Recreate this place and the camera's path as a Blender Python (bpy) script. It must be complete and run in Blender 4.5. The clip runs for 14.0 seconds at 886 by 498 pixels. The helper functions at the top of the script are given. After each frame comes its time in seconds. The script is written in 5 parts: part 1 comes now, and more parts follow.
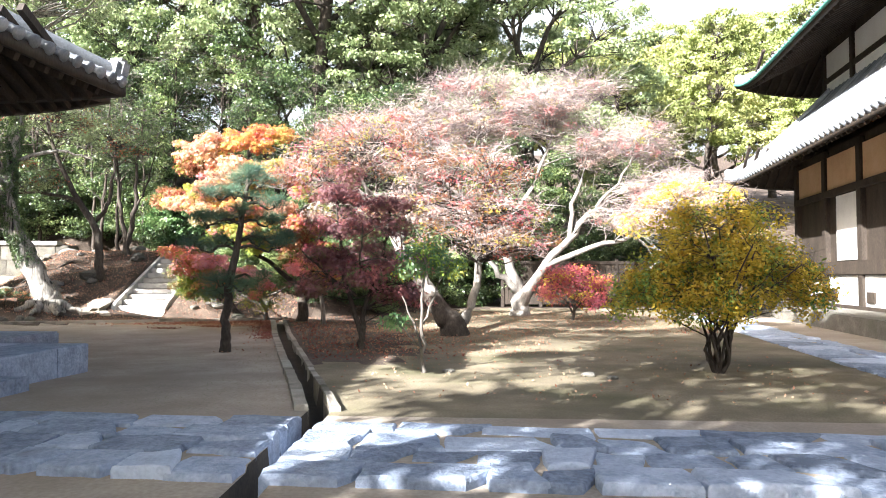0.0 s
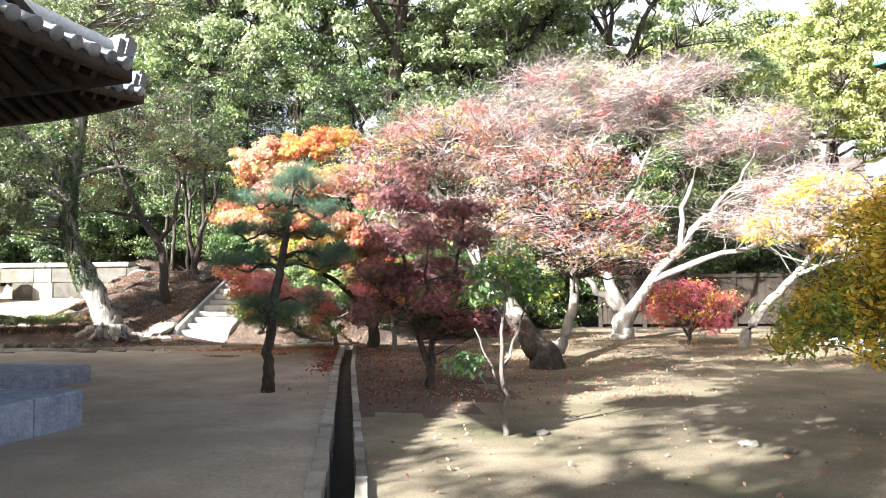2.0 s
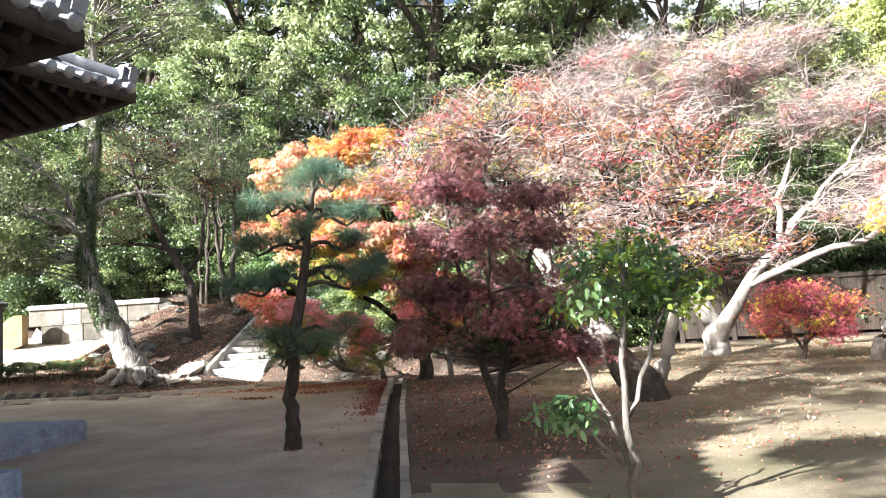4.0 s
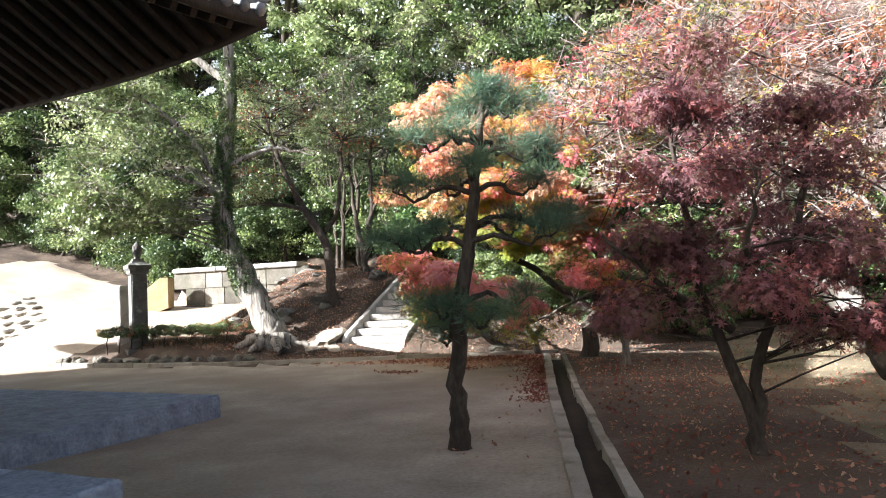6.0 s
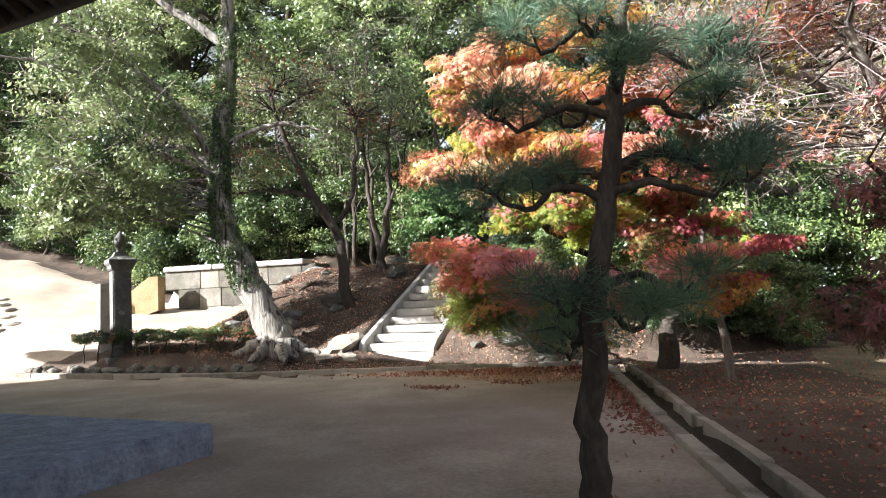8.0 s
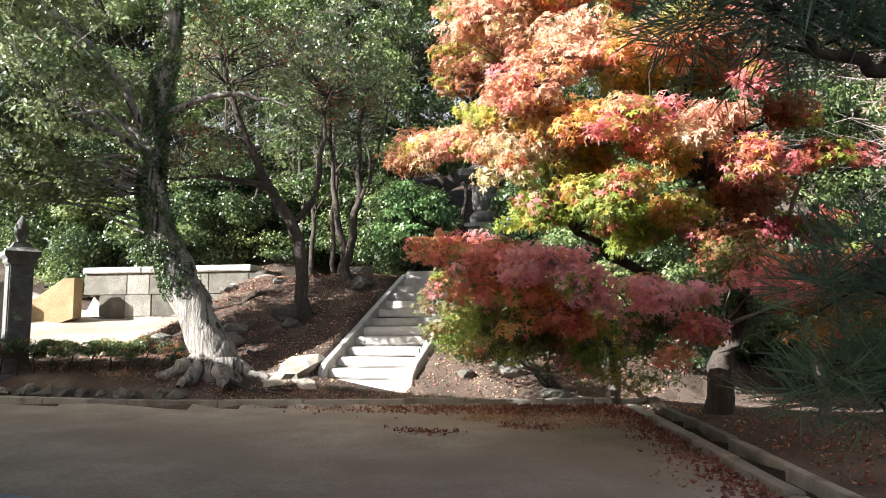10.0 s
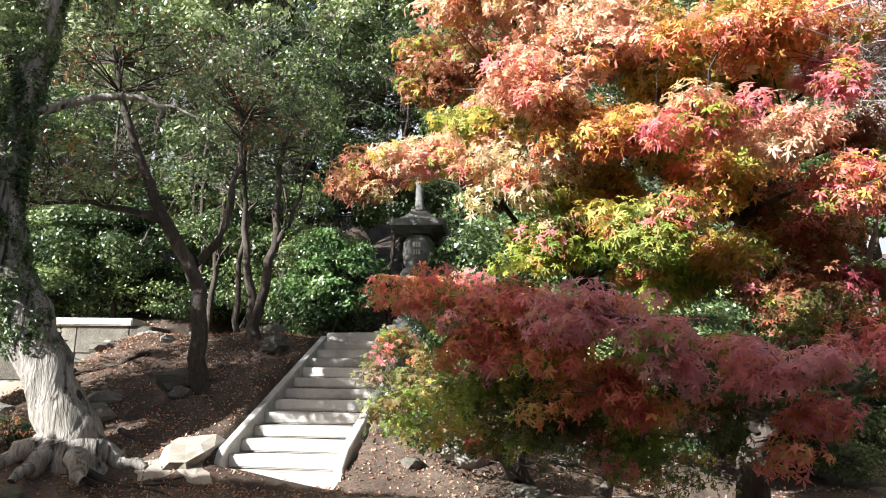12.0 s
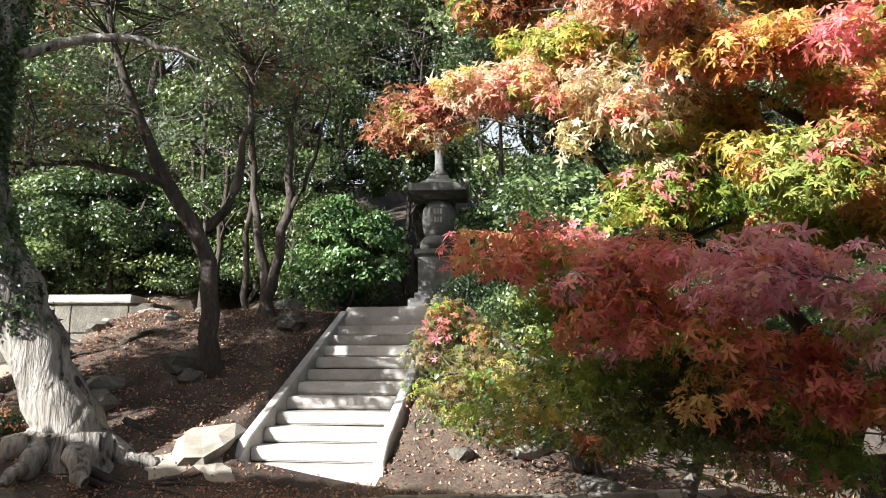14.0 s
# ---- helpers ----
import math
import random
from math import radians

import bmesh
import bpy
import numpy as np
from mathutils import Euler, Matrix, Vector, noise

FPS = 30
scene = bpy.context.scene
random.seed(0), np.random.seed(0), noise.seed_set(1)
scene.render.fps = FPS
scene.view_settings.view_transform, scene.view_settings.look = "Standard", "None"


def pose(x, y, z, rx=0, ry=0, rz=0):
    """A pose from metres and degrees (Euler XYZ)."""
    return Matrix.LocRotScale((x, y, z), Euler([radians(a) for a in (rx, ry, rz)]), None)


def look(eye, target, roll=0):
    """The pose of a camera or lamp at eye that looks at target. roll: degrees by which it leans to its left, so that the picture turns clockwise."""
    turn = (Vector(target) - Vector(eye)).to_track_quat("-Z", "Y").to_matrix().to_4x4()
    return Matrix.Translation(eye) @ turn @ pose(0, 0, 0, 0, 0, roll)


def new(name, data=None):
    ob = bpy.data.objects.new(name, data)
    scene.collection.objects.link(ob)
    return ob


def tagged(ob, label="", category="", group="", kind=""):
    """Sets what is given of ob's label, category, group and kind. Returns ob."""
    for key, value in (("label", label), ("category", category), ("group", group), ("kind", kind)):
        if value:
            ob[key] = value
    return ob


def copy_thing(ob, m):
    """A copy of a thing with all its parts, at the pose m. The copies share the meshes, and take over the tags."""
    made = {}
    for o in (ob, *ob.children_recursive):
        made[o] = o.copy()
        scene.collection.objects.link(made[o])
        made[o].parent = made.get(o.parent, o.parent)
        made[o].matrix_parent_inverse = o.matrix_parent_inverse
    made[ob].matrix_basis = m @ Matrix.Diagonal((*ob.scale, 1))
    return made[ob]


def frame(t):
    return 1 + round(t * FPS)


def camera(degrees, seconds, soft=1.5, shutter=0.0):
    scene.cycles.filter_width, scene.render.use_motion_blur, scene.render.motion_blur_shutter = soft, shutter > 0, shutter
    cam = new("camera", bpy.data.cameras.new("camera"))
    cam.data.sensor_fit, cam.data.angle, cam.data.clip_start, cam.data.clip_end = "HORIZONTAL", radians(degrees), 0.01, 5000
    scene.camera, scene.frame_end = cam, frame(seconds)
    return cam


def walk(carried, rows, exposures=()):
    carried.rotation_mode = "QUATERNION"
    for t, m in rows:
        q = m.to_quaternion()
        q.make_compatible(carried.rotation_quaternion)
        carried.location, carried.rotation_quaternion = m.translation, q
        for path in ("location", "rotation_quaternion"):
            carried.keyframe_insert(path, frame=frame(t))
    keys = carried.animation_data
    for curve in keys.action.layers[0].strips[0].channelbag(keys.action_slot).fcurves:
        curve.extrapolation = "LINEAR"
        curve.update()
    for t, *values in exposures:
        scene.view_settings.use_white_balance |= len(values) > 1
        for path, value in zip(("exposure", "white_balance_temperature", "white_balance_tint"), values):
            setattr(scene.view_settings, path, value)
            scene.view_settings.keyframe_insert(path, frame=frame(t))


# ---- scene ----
cam = camera(65.9, 14.0, soft=1.0)
PATH = [
    (0, (0.135, 1.328, 1.393), (0.021, 3.323, 1.471), 0.1),
    (0.5, (0.196, 1.986, 1.417), (0.076, 3.98, 1.52), -0.1),
    (1, (0.13, 2.683, 1.424), (-0.119, 4.665, 1.541), -0.2),
    (1.5, (0.086, 3.366, 1.47), (-0.188, 5.344, 1.59), -0.5),
    (2, (0.01, 3.999, 1.494), (-0.361, 5.961, 1.617), -0.6),
    (4.5, (-0.936, 6.977, 1.408), (-1.47, 8.893, 1.618), -4.0),
    (5, (-1.228, 7.444, 1.393), (-1.856, 9.33, 1.609), -3.8),
    (5.5, (-1.556, 7.846, 1.423), (-2.363, 9.664, 1.631), -3.0),
    (6, (-2.004, 8.205, 1.444), (-2.856, 10.01, 1.568), -2.8),
    (6.5, (-2.375, 8.653, 1.437), (-3.25, 10.449, 1.536), -3.6),
    (7, (-2.809, 9.135, 1.416), (-3.718, 10.913, 1.523), -3.6),
    (9.5, (-5.168, 11.71, 1.195), (-5.878, 13.569, 1.397), -0.7),
    (10, (-5.505, 12.236, 1.225), (-6.205, 14.098, 1.433), -0.4),
    (10.5, (-5.822, 12.848, 1.248), (-6.456, 14.729, 1.49), -0.0),
    (11, (-6.218, 13.34, 1.261), (-6.795, 15.225, 1.596), 0.9),
    (11.5, (-6.556, 13.778, 1.264), (-6.989, 15.693, 1.644), 0.2),
    (12, (-6.908, 14.159, 1.262), (-7.317, 16.074, 1.67), 0.7),
    (12.5, (-7.28, 14.51, 1.279), (-7.604, 16.435, 1.711), 0.0),
    (13, (-7.472, 14.791, 1.287), (-7.779, 16.72, 1.717), -0.3),
    (13.5, (-7.699, 15.043, 1.323), (-8.033, 16.97, 1.743), -0.1),
    (14, (-7.809, 15.187, 1.333), (-8.199, 17.119, 1.669), -0.1),
]
walk(cam, [(t, look(eye, target, roll)) for t, eye, target, roll in PATH], [(0.0, 2.64, 6000, 10), (2.0, 2.54, 6000, 10), (5.0, 2.4, 6000, 10), (7.0, 2.1, 6000, 10), (10.0, 1.9, 6050, 10), (11.0, 1.78, 6050, 10), (14.0, 1.7, 6050, 10)])
SUN_FROM = Vector((-0.64, -0.77, 0.525)).normalized()

# ---- world, sun and exposure ----
world = bpy.data.worlds.new("sky")
scene.world = world
world.use_nodes = True
wn, wl = world.node_tree.nodes, world.node_tree.links
sky = wn.new("ShaderNodeTexSky")
sky.sky_type, sky.sun_disc = "NISHITA", False
sky.sun_elevation = math.asin(SUN_FROM.z)
sky.sun_rotation = math.atan2(SUN_FROM.x, SUN_FROM.y)
sky.air_density, sky.dust_density, sky.ozone_density = 1.0, 8.0, 0.7
wl.new(sky.outputs[0], wn["Background"].inputs[0])
wn["Background"].inputs[1].default_value = 0.056
sun_data = bpy.data.lights.new("sun", "SUN")
sun_data.energy, sun_data.angle, sun_data.color = 5.0, radians(0.53), (1.0, 0.965, 0.91)
sun = new("sun", sun_data)
sun.matrix_world = look(SUN_FROM * 60, (0, 0, 0))
# added glow low round the whole horizon, below the sun, for blown-out white sky
white_sky_mat = bpy.data.materials.new("white_sky_glow")
white_sky_mat.use_nodes = True
white_sky_mat.node_tree.nodes.remove(white_sky_mat.node_tree.nodes["Principled BSDF"])
glow = white_sky_mat.node_tree.nodes.new("ShaderNodeEmission")
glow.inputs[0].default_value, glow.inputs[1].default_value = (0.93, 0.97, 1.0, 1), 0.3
white_sky_mat.node_tree.links.new(glow.outputs[0], white_sky_mat.node_tree.nodes["Material Output"].inputs[0])
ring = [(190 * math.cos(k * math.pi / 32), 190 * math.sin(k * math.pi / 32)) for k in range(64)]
white_sky_mesh = bpy.data.meshes.new("backdrop")
white_sky_mesh.from_pydata([(x, y, z) for z in (-5, 88) for x, y in ring], [], [(k, (k + 1) % 64, 64 + (k + 1) % 64, 64 + k) for k in range(64)])
white_sky_mesh.materials.append(white_sky_mat)
tagged(new("backdrop", white_sky_mesh), "added glowing ring standing in for blown-out white sky", "sky", kind="structure")

# ---- materials ----


def mat(name, colors, rough=0.85, scale=4.0, fine=40.0, bump=0.3, bump_dist=0.02, metal=0.0, spec=0.3, island=False, obj_random=False, stretch=(1, 1, 1), stain=None):
    """Two scales of noise over a ramp of colours, with a fine bump."""
    m = bpy.data.materials.new(name)
    m.use_nodes = True
    n, l = m.node_tree.nodes, m.node_tree.links
    b = n["Principled BSDF"]
    b.inputs["Roughness"].default_value = rough
    b.inputs["Metallic"].default_value = metal
    b.inputs["Specular IOR Level"].default_value = spec
    tc = n.new("ShaderNodeTexCoord")
    mp = n.new("ShaderNodeMapping")
    mp.inputs["Scale"].default_value = stretch
    geo = n.new("ShaderNodeNewGeometry")
    l.new(geo.outputs["Position"], mp.inputs[0])
    big = n.new("ShaderNodeTexNoise")
    big.inputs["Scale"].default_value, big.inputs["Detail"].default_value = scale, 6
    big.inputs["Roughness"].default_value = 0.65
    small = n.new("ShaderNodeTexNoise")
    small.inputs["Scale"].default_value, small.inputs["Detail"].default_value = fine, 5
    l.new(mp.outputs[0], big.inputs[0])
    l.new(mp.outputs[0], small.inputs[0])
    mix = n.new("ShaderNodeMix")
    mix.data_type = "FLOAT"
    mix.inputs[0].default_value = 0.38
    l.new(big.outputs[0], mix.inputs[2])
    l.new(small.outputs[0], mix.inputs[3])
    fac = mix.outputs[0]
    if island or obj_random:
        src = geo.outputs["Random Per Island"] if island else n.new("ShaderNodeObjectInfo").outputs["Random"]
        m2 = n.new("ShaderNodeMix")
        m2.data_type = "FLOAT"
        m2.inputs[0].default_value = 0.3
        l.new(fac, m2.inputs[2])
        l.new(src, m2.inputs[3])
        fac = m2.outputs[0]
    ramp = n.new("ShaderNodeValToRGB")
    e = ramp.color_ramp.elements
    while len(e) < len(colors):
        e.new(0.5)
    for i, c in enumerate(colors):
        e[i].position = 0.32 + 0.36 * i / max(1, len(colors) - 1)
        e[i].color = (*c, 1)
    l.new(fac, ramp.inputs[0])
    out = ramp.outputs[0]
    if stain:
        col, sc, lo, hi = stain
        sn = n.new("ShaderNodeTexNoise")
        sn.inputs["Scale"].default_value, sn.inputs["Detail"].default_value = sc, 7
        l.new(mp.outputs[0], sn.inputs[0])
        mr = n.new("ShaderNodeMapRange")
        mr.inputs[1].default_value, mr.inputs[2].default_value = lo, hi
        l.new(sn.outputs[0], mr.inputs[0])
        cm = n.new("ShaderNodeMix")
        cm.data_type = "RGBA"
        l.new(mr.outputs[0], cm.inputs[0])
        l.new(out, cm.inputs[6])
        cm.inputs[7].default_value = (*col, 1)
        out = cm.outputs[2]
    l.new(out, b.inputs["Base Color"])
    bp = n.new("ShaderNodeBump")
    bp.inputs["Strength"].default_value, bp.inputs["Distance"].default_value = bump, bump_dist
    l.new(mix.outputs[0], bp.inputs["Height"])
    l.new(bp.outputs[0], b.inputs["Normal"])
    return m


def leaf_mat(name, colors, scale=0.8, through_light=0.35, rough=0.6, gloss=0.025):
    """Leaves: each its own tint, drifting over the crown, with light coming through."""
    m = bpy.data.materials.new(name)
    m.use_nodes = True
    n, l = m.node_tree.nodes, m.node_tree.links
    n.remove(n["Principled BSDF"])
    geo = n.new("ShaderNodeNewGeometry")
    big = n.new("ShaderNodeTexNoise")
    big.inputs["Scale"].default_value, big.inputs["Detail"].default_value = scale, 3
    l.new(geo.outputs["Position"], big.inputs[0])
    mr = n.new("ShaderNodeMapRange")
    mr.inputs[1].default_value, mr.inputs[2].default_value = 0.33, 0.67
    l.new(big.outputs[0], mr.inputs[0])
    mix = n.new("ShaderNodeMix")
    mix.data_type = "FLOAT"
    mix.inputs[0].default_value = 0.38
    l.new(mr.outputs[0], mix.inputs[2])
    l.new(geo.outputs["Random Per Island"], mix.inputs[3])
    ramp = n.new("ShaderNodeValToRGB")
    e = ramp.color_ramp.elements
    while len(e) < len(colors):
        e.new(0.5)
    for i, c in enumerate(colors):
        e[i].position = 0.08 + 0.84 * i / max(1, len(colors) - 1)
        e[i].color = (*c, 1)
    l.new(mix.outputs[0], ramp.inputs[0])
    d, t, g = n.new("ShaderNodeBsdfDiffuse"), n.new("ShaderNodeBsdfTranslucent"), n.new("ShaderNodeBsdfGlossy")
    g.inputs["Roughness"].default_value = rough
    l.new(ramp.outputs[0], d.inputs[0])
    l.new(ramp.outputs[0], t.inputs[0])
    a, c = n.new("ShaderNodeMixShader"), n.new("ShaderNodeMixShader")
    a.inputs[0].default_value, c.inputs[0].default_value = through_light, gloss
    l.new(d.outputs[0], a.inputs[1])
    l.new(t.outputs[0], a.inputs[2])
    l.new(a.outputs[0], c.inputs[1])
    l.new(g.outputs[0], c.inputs[2])
    l.new(c.outputs[0], n["Material Output"].inputs[0])
    return m


SAND = mat("sand", [(0.25, 0.205, 0.16), (0.37, 0.31, 0.245), (0.50, 0.43, 0.345)], 0.95, 1.1, 26, 0.5, 0.02, stain=((0.27, 0.215, 0.165), 0.35, 0.45, 0.7))
LAWN = mat("dry_lawn", [(0.10, 0.082, 0.055), (0.195, 0.16, 0.105), (0.315, 0.265, 0.18)], 0.95, 0.9, 45, 0.6, 0.02, stain=((0.11, 0.105, 0.052), 0.6, 0.5, 0.75))
LITTER = mat("leaf_litter", [(0.03, 0.021, 0.016), (0.075, 0.053, 0.039), (0.165, 0.125, 0.093)], 0.95, 1.5, 30, 0.9, 0.04)
SOIL = mat("bare_soil", [(0.05, 0.036, 0.027), (0.10, 0.073, 0.054), (0.165, 0.125, 0.092)], 0.95, 1.2, 34, 0.6, 0.02)
MUD = mat("gutter_mud", [(0.03, 0.025, 0.02), (0.07, 0.055, 0.04)], 0.9, 3, 30, 0.5)
STONE = mat("blue_grey_stone", [(0.15, 0.178, 0.235), (0.34, 0.39, 0.49), (0.55, 0.60, 0.70)], 0.8, 5.0, 24, 1.0, 0.05, obj_random=True, stain=((0.20, 0.20, 0.20), 1.6, 0.6, 0.8))
STEP = mat("pale_step_stone", [(0.29, 0.27, 0.24), (0.44, 0.415, 0.38), (0.58, 0.555, 0.51)], 0.85, 3.0, 50, 0.5, 0.012, obj_random=True, stain=((0.22, 0.20, 0.16), 2.2, 0.55, 0.78))
KERB = mat("kerb_stone", [(0.19, 0.165, 0.135), (0.31, 0.275, 0.225), (0.42, 0.38, 0.32)], 0.9, 3.0, 45, 0.6, 0.015, obj_random=True, stain=((0.10, 0.09, 0.06), 2.0, 0.52, 0.72))
WALLSTONE = mat("wall_stone", [(0.075, 0.068, 0.056), (0.16, 0.147, 0.122), (0.30, 0.278, 0.24)], 0.9, 3.5, 30, 1.0, 0.05, obj_random=True, stain=((0.13, 0.13, 0.09), 1.5, 0.55, 0.75))
DARKSTONE = mat("weathered_granite", [(0.07, 0.07, 0.066), (0.14, 0.137, 0.128), (0.24, 0.235, 0.22)], 0.9, 4.0, 50, 0.6, 0.01, stain=((0.33, 0.34, 0.30), 5, 0.6, 0.72))
TIMBER = mat("dark_timber", [(0.018, 0.013, 0.010), (0.04, 0.03, 0.022), (0.065, 0.048, 0.036)], 0.75, 2.5, 40, 0.4, 0.006, stretch=(1, 1, 0.3))
PLASTER = mat("white_plaster", [(0.62, 0.60, 0.56), (0.74, 0.72, 0.68), (0.80, 0.79, 0.76)], 0.9, 1.2, 30, 0.2, 0.004)
OCHRE = mat("ochre_plaster", [(0.46, 0.30, 0.17), (0.58, 0.39, 0.23), (0.64, 0.46, 0.29)], 0.9, 1.2, 30, 0.2, 0.004)
EARTHWALL = mat("ochre_earth_wall", [(0.16, 0.115, 0.06), (0.27, 0.195, 0.105), (0.38, 0.29, 0.17)], 0.95, 2.0, 30, 0.6, 0.02)
TILE = mat("grey_roof_tile", [(0.10, 0.105, 0.115), (0.19, 0.20, 0.215), (0.33, 0.34, 0.36)], 0.5, 3.0, 35, 0.3, 0.006, spec=0.5, obj_random=True, stain=((0.45, 0.46, 0.47), 4, 0.6, 0.8))
COPPER = mat("green_copper", [(0.05, 0.16, 0.13), (0.09, 0.26, 0.21)], 0.6, 6, 40, 0.2, 0.004)
RAFTER_TIP = mat("pale_rafter_end", [(0.62, 0.50, 0.22), (0.74, 0.62, 0.32)], 0.8, 8, 40, 0.1)
BARK_DARK = mat("dark_bark", [(0.025, 0.02, 0.016), (0.06, 0.048, 0.038), (0.12, 0.10, 0.08)], 0.95, 5, 30, 0.9, 0.03, stretch=(1, 1, 0.35))
BARK_GREY = mat("grey_bark", [(0.06, 0.05, 0.042), (0.15, 0.13, 0.11), (0.28, 0.255, 0.225)], 0.95, 4, 35, 0.9, 0.03, stretch=(1, 1, 0.3), stain=((0.07, 0.06, 0.05), 3, 0.55, 0.7))
BARK_RIDGE = mat("ridged_bark", [(0.06, 0.05, 0.042), (0.27, 0.245, 0.21), (0.46, 0.43, 0.385)], 0.95, 6, 28, 1.0, 0.06, stretch=(1, 1, 0.16), stain=((0.04, 0.035, 0.03), 9, 0.56, 0.66))
BARK_PALE = mat("pale_maple_bark", [(0.13, 0.115, 0.10), (0.26, 0.235, 0.205), (0.42, 0.385, 0.345)], 0.9, 3, 30, 0.6, 0.015, stretch=(1, 1, 0.4), stain=((0.10, 0.085, 0.07), 2.5, 0.52, 0.7))
TWIG = mat("grey_pink_twig", [(0.15, 0.115, 0.11), (0.27, 0.215, 0.20), (0.42, 0.35, 0.335)], 0.9, 1, 10, 0.1)
L_CAMPHOR = leaf_mat("camphor_leaf", [(0.07, 0.105, 0.04), (0.19, 0.245, 0.10), (0.36, 0.42, 0.20), (0.52, 0.56, 0.33)], 0.5, 0.4, 0.42, 0.06)
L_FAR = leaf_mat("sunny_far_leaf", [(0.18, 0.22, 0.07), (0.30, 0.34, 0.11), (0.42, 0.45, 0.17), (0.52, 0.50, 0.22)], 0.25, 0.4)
L_DARK = leaf_mat("evergreen_leaf", [(0.022, 0.04, 0.016), (0.05, 0.085, 0.03), (0.14, 0.20, 0.065), (0.34, 0.40, 0.15)], 0.7, 0.3, 0.4, 0.06)
L_BUSH = leaf_mat("glossy_bush_leaf", [(0.035, 0.08, 0.03), (0.075, 0.155, 0.05), (0.15, 0.26, 0.08), (0.26, 0.36, 0.14)], 1.5, 0.3, 0.4, 0.06)
L_YGREEN = leaf_mat("yellow_green_leaf", [(0.09, 0.17, 0.03), (0.22, 0.32, 0.05), (0.38, 0.42, 0.07), (0.50, 0.42, 0.08)], 1.5, 0.52)
L_YELLOW = leaf_mat("yellow_autumn_leaf", [(0.30, 0.30, 0.03), (0.55, 0.42, 0.04), (0.70, 0.50, 0.05), (0.60, 0.34, 0.03)], 2.2, 0.45)
L_ORANGE = leaf_mat("orange_maple_leaf", [(0.24, 0.30, 0.07), (0.56, 0.40, 0.10), (0.64, 0.30, 0.09), (0.64, 0.20, 0.12), (0.56, 0.10, 0.12)], 1.1, 0.45)
# Pale pinks are partly leaf colour, partly the sunlit highlights of the tiers.
L_PALE_LIT = leaf_mat("sunlit_pale_maple_leaf", [(0.74, 0.58, 0.40), (0.73, 0.46, 0.30), (0.68, 0.31, 0.23), (0.72, 0.52, 0.22)], 1.2, 0.45)
L_GOLD = leaf_mat("gold_green_maple_leaf", [(0.24, 0.31, 0.07), (0.42, 0.42, 0.10), (0.58, 0.42, 0.08), (0.60, 0.31, 0.06)], 1.4, 0.5)
L_RED = leaf_mat("red_maple_leaf", [(0.50, 0.19, 0.09), (0.46, 0.11, 0.09), (0.40, 0.085, 0.11), (0.33, 0.08, 0.13)], 1.0, 0.45)
L_LOWRED = leaf_mat("low_branch_leaf", [(0.48, 0.42, 0.14), (0.74, 0.34, 0.17), (0.76, 0.25, 0.22), (0.76, 0.27, 0.30), (0.60, 0.27, 0.30)], 1.6, 0.55)
L_CREAM = leaf_mat("cream_maple_leaf", [(0.62, 0.52, 0.30), (0.66, 0.50, 0.34), (0.55, 0.50, 0.20), (0.66, 0.42, 0.30)], 1.6, 0.45)
L_MAUVE = leaf_mat("mauve_maple_leaf", [(0.72, 0.31, 0.29), (0.80, 0.36, 0.36), (0.72, 0.39, 0.44), (0.76, 0.44, 0.25)], 1.6, 0.6)
# Dull greens, kept dark for the tiers that lie in shade.
L_DULL_SHADED = leaf_mat("dull_shaded_maple_leaf", [(0.06, 0.09, 0.025), (0.12, 0.15, 0.04), (0.20, 0.17, 0.05), (0.20, 0.11, 0.06)], 1.3, 0.4)
# Crimson leaf tones are lowered to hold the shade the tree stands in.
L_CRIMSON_SHADE = leaf_mat("shade_dark_crimson_leaf", [(0.09, 0.05, 0.052), (0.17, 0.078, 0.085), (0.26, 0.115, 0.125), (0.22, 0.12, 0.08), (0.12, 0.115, 0.05)], 1.3, 0.45)
# Redder leaves mixed in, partly for the crown's sunlit patches.
L_CRIMRED = leaf_mat("purple_red_leaf", [(0.30, 0.10, 0.09), (0.40, 0.14, 0.13), (0.33, 0.14, 0.16), (0.38, 0.17, 0.09)], 1.3, 0.5)
L_PINK = leaf_mat("faded_pink_leaf", [(0.52, 0.44, 0.36), (0.56, 0.43, 0.36), (0.46, 0.29, 0.25), (0.60, 0.53, 0.44), (0.46, 0.36, 0.22)], 0.45, 0.45)
L_REDPINK = leaf_mat("red_pink_maple_leaf", [(0.42, 0.16, 0.14), (0.50, 0.20, 0.19), (0.52, 0.28, 0.25), (0.40, 0.13, 0.11)], 0.9, 0.45)
L_RUSSET = leaf_mat("russet_leaf", [(0.22, 0.12, 0.06), (0.34, 0.16, 0.07), (0.33, 0.10, 0.06), (0.28, 0.22, 0.06)], 0.8, 0.4)
L_NEEDLE = leaf_mat("pine_needle", [(0.065, 0.125, 0.085), (0.10, 0.18, 0.11), (0.19, 0.28, 0.14)], 2.0, 0.35, 0.5, 0.05)
L_FALLEN = leaf_mat("fallen_leaf", [(0.24, 0.11, 0.07), (0.38, 0.18, 0.11), (0.46, 0.30, 0.19), (0.42, 0.11, 0.08)], 1.0, 0.1)
L_DRIFT = leaf_mat("drifted_leaf", [(0.16, 0.06, 0.045), (0.24, 0.08, 0.06), (0.30, 0.13, 0.085), (0.20, 0.10, 0.06)], 1.0, 0.1)
L_GRASS = leaf_mat("short_grass", [(0.13, 0.12, 0.05), (0.20, 0.19, 0.08), (0.28, 0.24, 0.12)], 0.8, 0.3)

